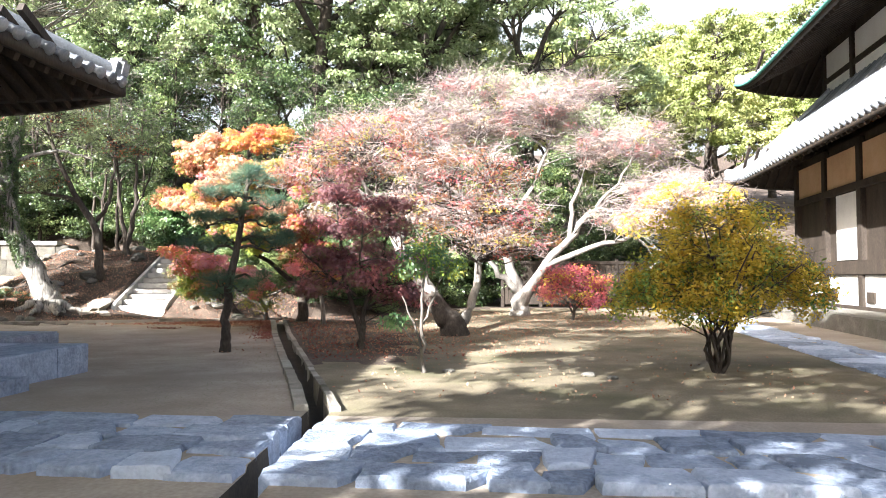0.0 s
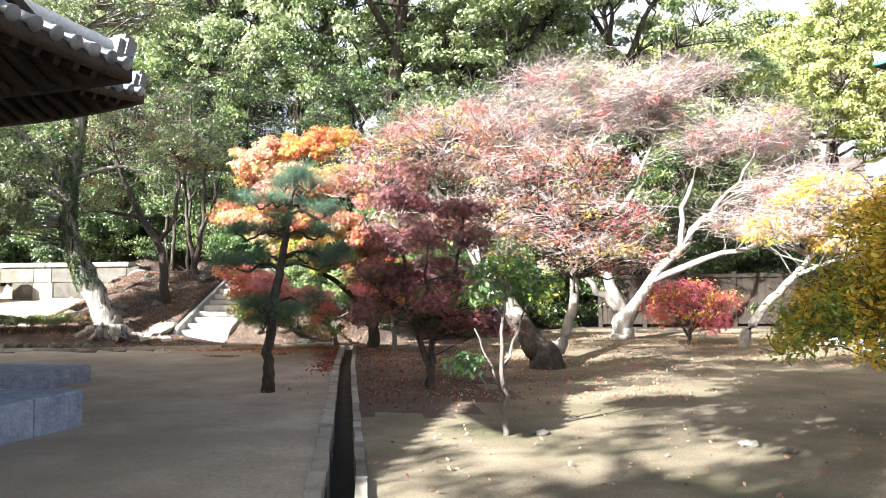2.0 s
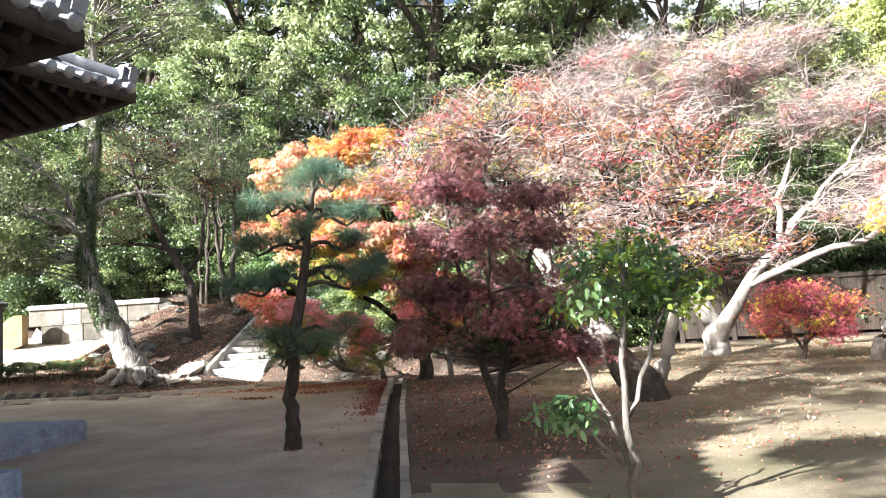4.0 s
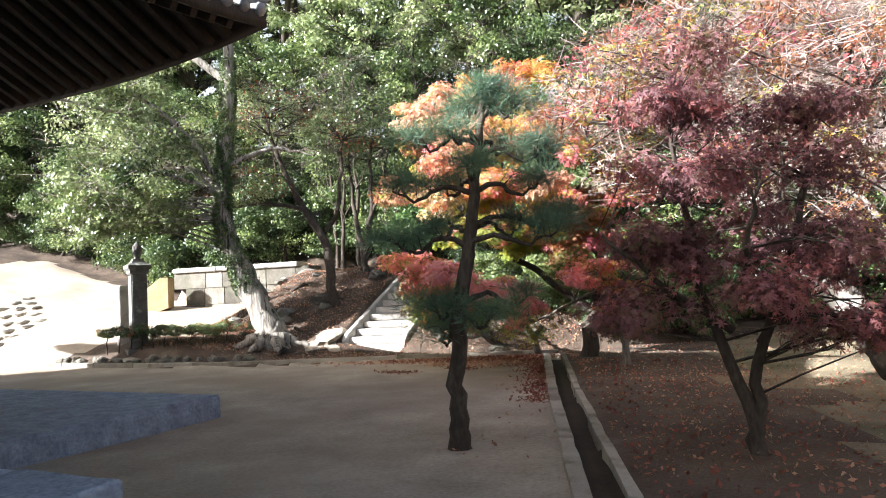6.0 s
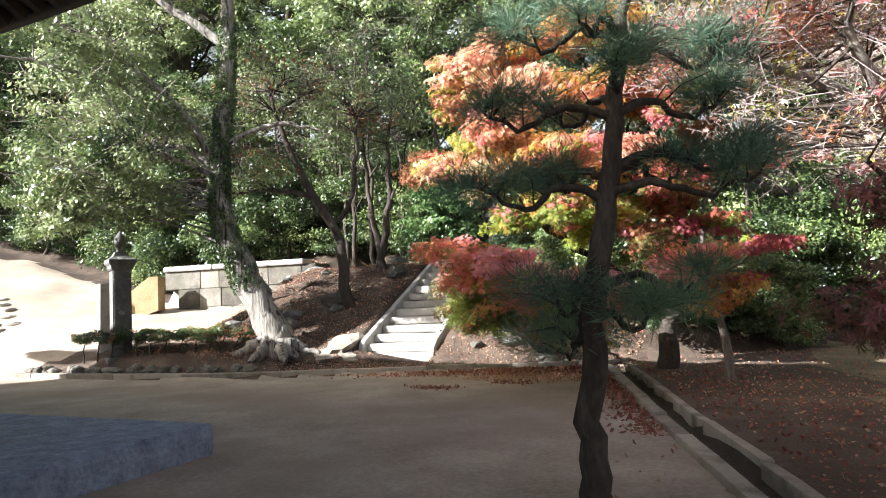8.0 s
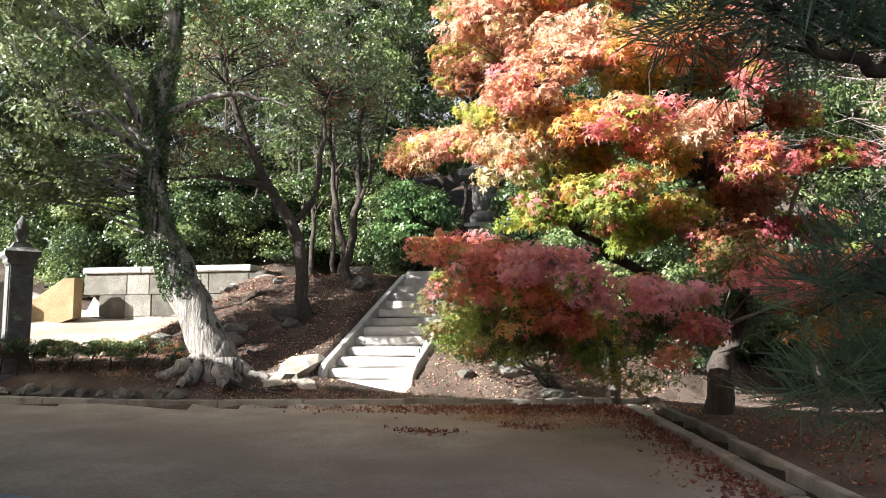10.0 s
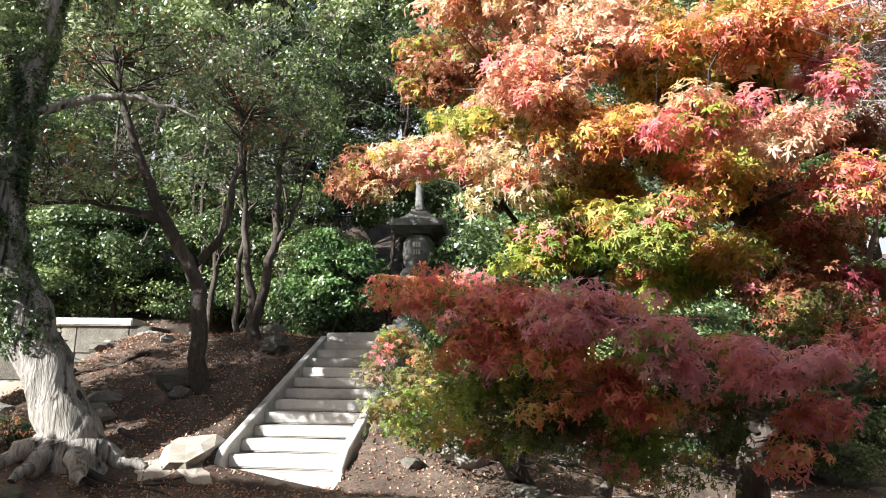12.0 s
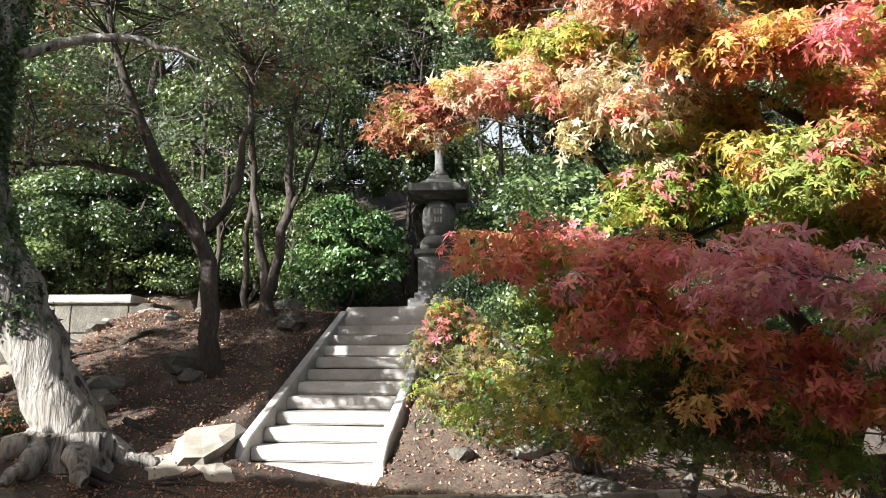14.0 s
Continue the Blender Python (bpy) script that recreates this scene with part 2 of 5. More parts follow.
# ---- mesh helpers ----
rng = np.random.default_rng(7)


def np_mesh(name, verts, faces, material, smooth=False):
    verts, faces = np.asarray(verts, np.float32).reshape(-1, 3), np.asarray(faces, np.int32)
    me = bpy.data.meshes.new(name)
    k = faces.shape[1]
    me.vertices.add(len(verts))
    me.vertices.foreach_set("co", verts.ravel())
    me.loops.add(faces.size)
    me.loops.foreach_set("vertex_index", faces.ravel())
    me.polygons.add(len(faces))
    me.polygons.foreach_set("loop_start", np.arange(0, faces.size, k, dtype=np.int32))
    me.polygons.foreach_set("loop_total", np.full(len(faces), k, np.int32))
    if smooth:
        me.polygons.foreach_set("use_smooth", np.ones(len(faces), bool))
    me.materials.append(material)
    me.update(calc_edges=True)
    return me


def thing(name, label, category, at=(0, 0, 0), group="", kind="", rz=0.0):
    ob = new(name)
    ob.matrix_basis = pose(*at, 0, 0, rz)
    return tagged(ob, label, category, group, kind)


def child(name, me, parent, label="", m=None):
    ob = new(name, me)
    ob.parent = parent
    if m is not None:
        ob.matrix_basis = m
    if label:
        ob["label"] = label
    return ob


def bm_mesh(name, bm, material, smooth=False):
    me = bpy.data.meshes.new(name)
    bmesh.ops.recalc_face_normals(bm, faces=bm.faces)
    bm.to_mesh(me)
    bm.free()
    me.materials.append(material)
    if smooth:
        for p in me.polygons:
            p.use_smooth = True
    return me


def box_bm(x0, y0, z0, x1, y1, z1, bevel=0.0):
    bm = bmesh.new()
    bmesh.ops.create_cube(bm, size=1, matrix=Matrix.LocRotScale(((x0 + x1) / 2, (y0 + y1) / 2, (z0 + z1) / 2), None, (x1 - x0, y1 - y0, z1 - z0)))
    if bevel:
        bmesh.ops.bevel(bm, geom=bm.edges[:], offset=bevel, segments=2, affect="EDGES")
    return bm


def part(name, bm, material, parent, label="", smooth=False):
    return child(name, bm_mesh(name, bm, material, smooth), parent, label)


def prism(poly, z0, z1, edge=0.02, rough=0.0, seed=0):
    """A flat stone: a polygon with a rounded, uneven top edge."""
    r = random.Random(seed)
    bm = bmesh.new()
    c = Vector((sum(p[0] for p in poly) / len(poly), sum(p[1] for p in poly) / len(poly), 0))
    pts = []
    for i, p in enumerate(poly):
        q = poly[(i + 1) % len(poly)]
        for k in range(3):
            t = k / 3
            s = rough * (0 if k == 0 else 1)
            pts.append((p[0] + (q[0] - p[0]) * t + r.uniform(-s, s), p[1] + (q[1] - p[1]) * t + r.uniform(-s, s)))
    rings = []
    for z, ins in ((z0, 0.0), (z1 - edge, 0.0), (z1 - edge * 0.3, edge * 0.4), (z1, edge)):
        ring = []
        for x, y in pts:
            d = Vector((c.x - x, c.y - y, 0))
            d = d.normalized() * ins
            ring.append(bm.verts.new((x + d.x, y + d.y, z + (r.uniform(-rough, rough) * 0.3 if z > z0 else 0))))
        rings.append(ring)
    n = len(pts)
    for a, b in zip(rings, rings[1:]):
        for i in range(n):
            bm.faces.new((a[i], a[(i + 1) % n], b[(i + 1) % n], b[i]))
    top = bm.verts.new((c.x, c.y, z1 + r.uniform(-rough, rough) * 0.3))
    for i in range(n):
        bm.faces.new((rings[-1][i], rings[-1][(i + 1) % n], top))
    return bm


# ---- plants ----


def tube(V, F, pts, rads, sides):
    pts, base = np.asarray(pts, float), sum(len(v) for v in V)
    n = len(pts)
    tang = np.gradient(pts, axis=0)
    tang /= np.linalg.norm(tang, axis=1)[:, None] + 1e-9
    ref = np.where(np.abs(tang[:, 2:3]) > 0.9, (1.0, 0, 0), (0, 0, 1.0))
    a = np.cross(tang, ref)
    a /= np.linalg.norm(a, axis=1)[:, None] + 1e-9
    b = np.cross(tang, a)
    ang = np.linspace(0, 2 * np.pi, sides, endpoint=False)
    ring = (np.cos(ang)[None, :, None] * a[:, None] + np.sin(ang)[None, :, None] * b[:, None]) * np.asarray(rads)[:, None, None]
    V.append((pts[:, None] + ring).reshape(-1, 3))
    i, j = np.meshgrid(np.arange(n - 1), np.arange(sides), indexing="ij")
    j2 = (j + 1) % sides
    F.append((np.stack([i * sides + j, i * sides + j2, (i + 1) * sides + j2, (i + 1) * sides + j], -1) + base).reshape(-1, 4))


def bend(poly, jitter, r, steps=4):
    """A polyline of (x, y, z, radius) made finer and crooked."""
    p = np.asarray(poly, float)
    t = np.arange(len(p))
    tt = np.linspace(0, len(p) - 1, (len(p) - 1) * steps + 1)
    # smooth interpolation
    out = np.empty((len(tt), 4))
    for k in range(4):
        m = np.gradient(p[:, k]) if len(p) > 2 else np.full(len(p), (p[-1, k] - p[0, k]))
        i = np.minimum(tt.astype(int), len(p) - 2)
        s = tt - i
        out[:, k] = (2 * s**3 - 3 * s**2 + 1) * p[i, k] + (s**3 - 2 * s**2 + s) * m[i] + (-2 * s**3 + 3 * s**2) * p[i + 1, k] + (s**3 - s**2) * m[i + 1]
    out[:, 3] = np.maximum(out[:, 3], 0.004)
    out[1:-1, :3] += r.normal(0, jitter, (len(tt) - 2, 3))
    return out


def leaf_cloud(centers, per, spread, size, kind, r, flat=0.5, droop=0.3):
    """Leaves round clump centres. kind: oval (one folded blade), blade (a creased leaf), lobed (three blades), maple (five blades), needle (a long sliver)."""
    c = np.repeat(np.asarray(centers, float), per, axis=0)
    n = len(c)
    off = r.normal(0, 1, (n, 3))
    off /= np.linalg.norm(off, axis=1)[:, None]
    c = c + off * np.array([spread, spread, spread * flat]) * (1.5 * r.random(n) ** 0.4)[:, None]
    nrm = r.normal(0, 0.38, (n, 3)) + off * 0.7 + (0, 0, 0.5)
    if kind == "needle":
        nrm = r.normal(0, 1, (n, 3))
    nrm /= np.linalg.norm(nrm, axis=1)[:, None]
    way = r.normal(0, 1, (n, 3))
    way -= nrm * (way * nrm).sum(1)[:, None]
    way[:, 2] -= droop
    if kind == "needle":
        way = off * (1, 1, 0.6) + r.normal(0, 0.5, (n, 3)) + (0, 0, 0.35)
    way /= np.linalg.norm(way, axis=1)[:, None]
    side = np.cross(nrm, way)
    s = size * r.uniform(0.65, 1.3, n)[:, None]
    if kind == "needle":
        V = np.stack([c, c + way * s * 0.5 + side * s * 0.017, c + way * s, c + way * s * 0.5 - side * s * 0.017], 1)
        F = np.arange(n * 4).reshape(n, 4)
    elif kind == "oval":
        V = np.stack([c, c + way * s * 0.5 + side * s * 0.27 - nrm * s * 0.06, c + way * s, c + way * s * 0.5 - side * s * 0.27 - nrm * s * 0.06], 1)
        F = np.arange(n * 4).reshape(n, 4)
    elif kind == "blade":
        V = np.stack([c, c + way * s * 0.3 + side * s * 0.2, c + way * s * 0.68 + side * s * 0.19 - nrm * s * 0.04, c + way * s - nrm * s * 0.12, c + way * s * 0.68 - side * s * 0.19 - nrm * s * 0.04, c + way * s * 0.3 - side * s * 0.2, c + way * s * 0.3 - nrm * s * 0.05, c + way * s * 0.68 - nrm * s * 0.09], 1)
        F = (np.arange(n)[:, None, None] * 8 + np.array([(0, 1, 6, 5), (1, 2, 7, 6), (5, 6, 7, 4), (7, 2, 3, 4)])[None]).reshape(-1, 4)
    else:
        vs, fs = [c], []
        lobes = ((-1.9, 0.55), (-0.95, 0.85), (0.0, 1.0), (0.95, 0.85), (1.9, 0.55)) if kind == "maple" else ((-1.0, 0.8), (0.0, 1.0), (1.0, 0.8))
        for k, (ang, ln) in enumerate(lobes):
            d = way * math.cos(ang) + side * math.sin(ang)
            e = side * math.cos(ang) - way * math.sin(ang)
            vs += [c + d * s * ln * 0.45 + e * s * 0.13, c + d * s * ln - nrm * s * 0.1, c + d * s * ln * 0.45 - e * s * 0.13]
            fs.append((0, 1 + 3 * k, 2 + 3 * k, 3 + 3 * k))
        V = np.stack(vs, 1)
        F = (np.arange(n)[:, None, None] * len(vs) + np.array(fs)[None]).reshape(-1, 4)
    return V.reshape(-1, 3), F


def plant(name, label, category, at, limbs, blobs, leaves, bark, seed, jitter=0.04, sides=8, twig_r=0.012, sprays=0, spray_len=0.5, spray_mat=None, flat=0.5, group="", rz=0.0, shell=0.55, tints=None, branches=(), lit_limb_bark=None):
    """A trunk with limbs (polylines of x, y, z, radius from its foot), clumps in ellipsoids (cx, cy, cz, rx, ry, rz, clumps), each joined by
    a twig, and leaves: rows of (part name, material, share of clumps, leaves a clump, spread, size, kind); tints names the row for each ellipsoid; branches are limbs that are parts of their own."""
    r = np.random.default_rng(seed)
    top = thing(name, label, category, at, group, rz=rz)
    V, F, nodes = [], [], []
    for poly in limbs:
        p = bend(poly, jitter, r)
        if V and not group and poly[0][3] >= 0.045:
            BV, BF = [], []
            tube(BV, BF, p[:, :3], p[:, 3], min(sides, 10))
            kind_of = "limb" if poly[-1][2] > poly[0][2] else "root"
            child(kind_of, np_mesh(kind_of, BV[0], BF[0], lit_limb_bark or bark, True), top)
        else:
            tube(V, F, p[:, :3], p[:, 3], sides if poly[0][3] > 0.05 else 5)
        nodes.append(p[len(p) // 4:])
    for poly in branches:
        p = bend(poly, jitter * 0.6, r)
        BV, BF = [], []
        tube(BV, BF, p[:, :3], p[:, 3], 5)
        child("branch", np_mesh("branch", BV[0], BF[0], bark, True), top)
        nodes.append(p[len(p) // 4:])
    nodes = np.concatenate(nodes)
    cl = []
    for cx, cy, cz, rx, ry, rzz, k in blobs:
        d = r.normal(0, 1, (k, 3))
        d /= np.linalg.norm(d, axis=1)[:, None]
        d *= (shell + (1 - shell) * r.random(k))[:, None]
        cl.append(d * (rx, ry, rzz) + (cx, cy, cz))
    cl = np.concatenate(cl)
    TV, TF = [], []
    for c in cl:
        dist = np.linalg.norm((nodes[:, :3] - c) * (1, 1, 1.3), axis=1) + np.where(nodes[:, 2] > c[2] + 0.2, 0.8, 0)
        dist = dist * r.uniform(0.65, 1.35, len(dist))
        q = nodes[np.argmin(dist)]
        mid = (q[:3] + c) / 2 + r.normal(0, 0.08, 3) * np.linalg.norm(c - q[:3]) + (0, 0, 0.06)
        r0 = min(q[3] * 0.6, twig_r * (1 + np.linalg.norm(c - q[:3])))
        tube(TV, TF, [q[:3], mid, c], [r0, r0 * 0.65, r0 * 0.3], 3)
    trunk = child("trunk", np_mesh("trunk", np.concatenate(V), np.concatenate(F), bark, True), top)
    tagged(child("fine_twig", np_mesh("fine_twig", np.concatenate(TV), np.concatenate(TF), bark, True), top), kind="stuff")
    if sprays:
        n = len(cl) * sprays
        c = np.repeat(cl, sprays, axis=0) + r.normal(0, 0.25 * spray_len, (n, 3))
        d = r.normal(0, 1, (n, 3)) * (1, 1, 0.45) + (0, 0, 0.25)
        d /= np.linalg.norm(d, axis=1)[:, None]
        s = np.cross(d, r.normal(0, 1, (n, 3)))
        s /= np.linalg.norm(s, axis=1)[:, None]
        ln = spray_len * r.uniform(0.5, 1.3, n)[:, None]
        w = 0.0055 * s
        tip = c + d * ln + r.normal(0, 0.06, (n, 3))
        m2 = c + d * ln * 0.5
        Vs = np.stack([c - w, c + w, m2 + w * 0.7, m2 - w * 0.7, tip + w * 0.3, tip - w * 0.3], 1).reshape(-1, 3)
        b = np.arange(n)[:, None] * 6
        Fs = np.concatenate([b + (0, 1, 2, 3), b + (3, 2, 4, 5)])
        tagged(child("twig_spray", np_mesh("twig_spray", Vs, Fs, spray_mat or TWIG), top, "fine bare grey-pink twigs"), kind="stuff")
    order = r.permutation(len(cl))
    k0 = 0
    for pname, material, share, per, spread, size, kind in leaves:
        k1 = min(len(cl), k0 + int(round(share * len(cl)))) if share < 0.999 else len(cl)
        pick = cl[order[k0:k1]]
        if tints:
            own = np.repeat([t == pname for t in tints], [b[6] for b in blobs])
            pick = cl[own ^ (r.random(len(cl)) < 0.06)] if own.any() else cl[:0]
        k0 = k1 if share < 0.999 else k0
        if len(pick) and per:
            Vl, Fl = leaf_cloud(pick, per, spread, size, kind, r, flat)
            child(pname, np_mesh(pname, Vl, Fl, material), top)
    return top

# ---- the ground ----


def gutter_x(y):
    return -1.45 - 0.035 * (y - 6) if y < 8.4 else -1.534 - 0.338 * (min(y, 17.5) - 8.4) - 0.32 * max(0.0, y - 17.5)


def kerb_y(x):
    return float(np.interp(x, (-60, -20.5, -16.0, -13.3, -10.7, -8.3, -6.45), (18.8, 20.3, 20.4, 20.7, 21.7, 22.55, 23.1))) if x < -6.45 else min(29.5, 23.1 + 0.9 * (x + 6.45))


def fall(x, y):
    """The court drains gently towards the bank."""
    return -0.09 * smooth(8.5, 14.0, y) * (1 - smooth(-0.2, 0.4, x - gutter_x(min(y, 23.0))))


def smooth(a, b, v):
    v = min(1.0, max(0.0, (v - a) / (b - a)))
    return v * v * (3 - 2 * v)


def height(x, y):
    """The ground's height: a flat court, a planted bank behind the kerb, a terrace and a wooded hill."""
    d = y - kerb_y(x)
    h = 0.0
    if d <= 0:
        h = fall(x, y)
    else:
        left = smooth(-17.2, -15.2, x)
        right = 1 - smooth(-7.5, -3.0, x)
        bank = 0.10 + 0.50 * max(0.0, min(y - (22.8 + 0.195 * (x + 6.6)) + 0.1, 4.7) - 0.5) + 0.08 * smooth(0.1, 1.0, d)
        flat = 0.06 + 0.2 * min(d, 7)
        low = 0.06 + 0.02 * d if x > -5 else 0.12 + 0.05 * d
        h = flat + (bank - flat) * left
        h = low + (h - low) * right
        h = h * smooth(0.0, 0.15, d)
        u = max(0.0, min(-19.5 - x, 14.0))
        h += (0.1 * u + 0.008 * u * u) * smooth(0.0, 4.0, d)
        if -21.0 < x < -16.2 and y > 27.4 + 0.2 * (x + 16.5):
            h = max(h, 2.65)
        h += fall(x, y) * (1 - smooth(0.3, 1.5, d))
        h += 0.42 * max(0.0, d - 8.5 - 2.5 * (1 - right)) * (1 - 0.5 * smooth(40, 90, y))
        h += (0.10 * noise.noise((x * 0.7, y * 0.7, 0)) + 0.07 * noise.noise((x * 2.1, y * 2.1, 4.0))) * smooth(0.3, 2, d)
    h += 0.24 * smooth(0.3, 0.85, d) * (1 - smooth(1.35, 2.0, d)) * smooth(-18.8, -17.6, x) * (1 - smooth(-13.6, -12.6, x))
    sx, sy = x + 10.9 + 0.052 * (y - 22.8), y - 22.8
    if abs(sx) < 0.9 and -0.3 < sy < 4.5:
        h -= 0.55
    if y < 6.3:
        h = -0.045
    return h


def steps(*runs):
    out = []
    for a, b, s in runs:
        out += list(np.arange(a, b, s))
    return out


us = [-1500, -500, -200, -100] + steps((-60, -30, 2.0), (-30, -6.2, 0.4), (-6.2, -3.0, 0.14), (-3.0, -0.6, 0.4)) + [-0.4, -0.25, -0.125, -0.115, 0.115, 0.125, 0.25, 0.4] + steps((0.6, 24, 0.4), (24, 60, 3.0)) + [100, 200, 500, 1500]
ys = [-1500, -300, -100, -40] + steps((-20, 4, 1.0), (4, 6.0, 0.4)) + [6.0, 6.28, 6.32] + steps((6.6, 34, 0.3), (34, 70, 1.5)) + [80, 110, 160, 300, 700, 1500]
verts, mats = [], []
for y in ys:
    for u in us:
        x = u + gutter_x(min(max(y, -10), 23.5))
        z = height(x, y)
        if abs(u) < 0.12 and y < 22.9:
            z = -0.3 + 0.14 * smooth(10.5, 14.0, y)
        verts.append((x, y, z))
nu = len(us)
faces = [(j * nu + i, j * nu + i + 1, (j + 1) * nu + i + 1, (j + 1) * nu + i) for j in range(len(ys) - 1) for i in range(nu - 1)]
me = np_mesh("ground", verts, faces, SAND)
for m in (LAWN, LITTER, MUD, SOIL):
    me.materials.append(m)
idx = []
for j in range(len(ys) - 1):
    for i in range(nu - 1):
        y, u = (ys[j] + ys[j + 1]) / 2, (us[i] + us[i + 1]) / 2
        x = u + gutter_x(min(max(y, -10), 23.5))
        if abs(u) < 0.126 and y < 22.9:
            idx.append(3)
        elif y > kerb_y(x) + 0.05:
            idx.append(0 if (-31 < x < -16.6 and y < 27.6 + 0.2 * (x + 16.5) + 0.35 * max(0, -21 - x) and (y > 22.1 or x < -19.6)) else 2)
        elif u > 0 and 12.4 + 1.6 * noise.noise((x * 0.9, 0, 3)) < y and u < 2.2 + 0.1 * (y - 12) + 1.2 * noise.noise((x * 0.6, y * 0.6, 7)):
            idx.append(4)
        elif u > 0 and y > 8.0 and x < 6.3 + 0.1 * (y - 13.5):
            idx.append(1)
        else:
            idx.append(0)
me.polygons.foreach_set("material_index", np.array(idx, np.int32))
ground = tagged(new("ground", me), "sandy courtyard with dry lawn and leaf-strewn bank", "ground", kind="structure")

# ---- paved slab bands ----


def slab_band(name, label, x0, x1, y0, y1, rows, seed, z1, z0=-0.3, skew=0.0):
    """A band of irregular paving stones, in rows, with open joints."""
    r = random.Random(seed)
    top = thing(name, label, "pavement", kind="structure")
    edges = [0.0] + sorted(r.uniform(0.3, 0.68) if rows == 2 else (k + r.uniform(-0.12, 0.12)) / rows for k in range(1, rows)) + [1.0]
    for k in range(rows):
        x = x0
        while x < x1 - 0.2:
            w = min(r.uniform(0.35, 1.05), x1 - x)
            if x1 - (x + w) < 0.4:
                w = x1 - x
            f0, f1 = edges[k], edges[k + 1]
            j = lambda: r.uniform(-0.09, 0.09)
            g = 0.012
            a, b = (0, 0) if k == 0 else (j(), j()), (0, 0) if k == rows - 1 else (j(), j())
            Y = lambda f, xx: y0 + (y1 - y0) * f + skew * (xx - x0)
            jx = 0 if x + w >= x1 else r.uniform(-0.16, 0.16)
            poly = [(x + g, Y(f0, x) + a[0] + g), (x + w - g + jx, Y(f0, x + w) + a[1] + g), (x + w - g - jx, Y(f1, x + w) + b[0] - g), (x + g, Y(f1, x) + b[1] - g)]
            child("stone", bm_mesh("stone", prism(poly, z0, z1 + r.uniform(-0.02, 0.02), 0.03, 0.024, r.random()), STONE), top)
            x += w
    return top


slab_band("pavement_1", "blue-grey irregular flagstone band along the gutter", -9.5, -1.58, 6.47, 8.32, 4, 5, 0.035, skew=-0.058)
slab_band("pavement_2", "blue-grey irregular flagstone band beside the lawn", -1.41, 9.5, 5.98, 7.74, 4, 11, 0.03, skew=-0.03)

# ---- gutter edging ----
edging = thing("gutter_edging", "long grey stone edging along a dark earth gutter", "edging", kind="structure")
r = random.Random(3)
for side in (-1, 1):
    y = 8.32
    while y < 22.9:
        ln = r.uniform(0.8, 1.6)
        y2 = min(y + ln, 23.0)
        w = 0.15 if side < 0 else 0.10
        u0, u1 = (side * 0.12, side * (0.12 + w))
        poly = [(gutter_x(y) + u0, y + 0.01), (gutter_x(y) + u1, y + 0.01), (gutter_x(y2) + u1, y2 - 0.01), (gutter_x(y2) + u0, y2 - 0.01)]
        if side > 0:
            poly.reverse()
        child("stone", bm_mesh("stone", prism(poly[::-1], -0.29, r.uniform(0.02, 0.045) + (0.03 + fall(gutter_x(y) - 1, (y + y2) / 2) if side < 0 else -0.035 * smooth(9.5, 11.0, y)), 0.02, 0.01, r.random()), KERB), edging)
        y = y2

# ---- kerb at the foot of the bank ----
kerb = thing("kerb", "row of worn kerbstones at the foot of the planted bank", "kerb", kind="structure")
x = -20.0
while x < -6.5:
    ln = r.uniform(0.7, 1.5)
    x2 = min(x + ln, -6.35)
    t, top_z = r.uniform(0.14, 0.2), r.uniform(0.01, 0.04)
    poly = [(x + 0.012, kerb_y(x)), (x2 - 0.012, kerb_y(x2)), (x2 - 0.012, kerb_y(x2) + t), (x + 0.012, kerb_y(x) + t)]
    child("stone", bm_mesh("stone", prism(poly, -0.2, top_z, 0.02, 0.012, r.random()), KERB), kerb)
    x = x2
# rough boulders behind the kerb at the far end
for k in range(20):
    x = -19.6 + k * 0.33 + r.uniform(-0.11, 0.11)
    bm = bmesh.new()
    bmesh.ops.create_icosphere(bm, subdivisions=2, radius=1)
    s = (r.uniform(0.08, 0.22), r.uniform(0.09, 0.15), r.uniform(0.07, 0.15))
    for v in bm.verts:
        v.co = Vector((v.co.x * s[0], v.co.y * s[1], v.co.z * s[2])) * (1 + 0.5 * noise.noise(v.co * 1.5 + Vector((k * 3.1, 0, 0))))
    me = bm_mesh("border_rock", bm, WALLSTONE, False)
    ob = new("border_rock", me)
    ob.location = (x, kerb_y(x) + r.uniform(0.27, 0.38), 0.06)
    ob.rotation_euler = (r.uniform(-0.2, 0.2), r.uniform(-0.2, 0.2), r.uniform(-0.5, 0.5))
    tagged(ob, "small rough border rock at the edge of the bed", "rock", "border rocks")

# ---- stone stairs up the bank ----
stairs = thing("stone_stairs", "pale worn stone garden stairs between sloping stone rails", "stairs", (-10.9, 22.8, 0.0), rz=3)
RISE, TREAD, NSTEP, W2 = 0.178, 0.375, 11, 0.77
for k in range(NSTEP):
    z1 = 0.22 + RISE * (k + 1)
    y0 = 0.10 + TREAD * k
    bm = box_bm(-W2 + r.uniform(-0.02, 0), y0 + r.uniform(-0.02, 0.02), z1 - RISE + 0.012, W2, y0 + TREAD + 0.12, z1, 0.022)
    for v in bm.verts:
        v.co += Vector((0, 0.012 * noise.noise(v.co * 3 + Vector((k, 0, 0))), 0.012 * noise.noise(v.co * 2 + Vector((0, k, 0)))))
    part("step", bm, STEP, stairs)
part("base_slab", box_bm(-W2 - 0.16, -0.22, -0.1, W2 + 0.16, 0.35, 0.22, 0.02), STEP, stairs)
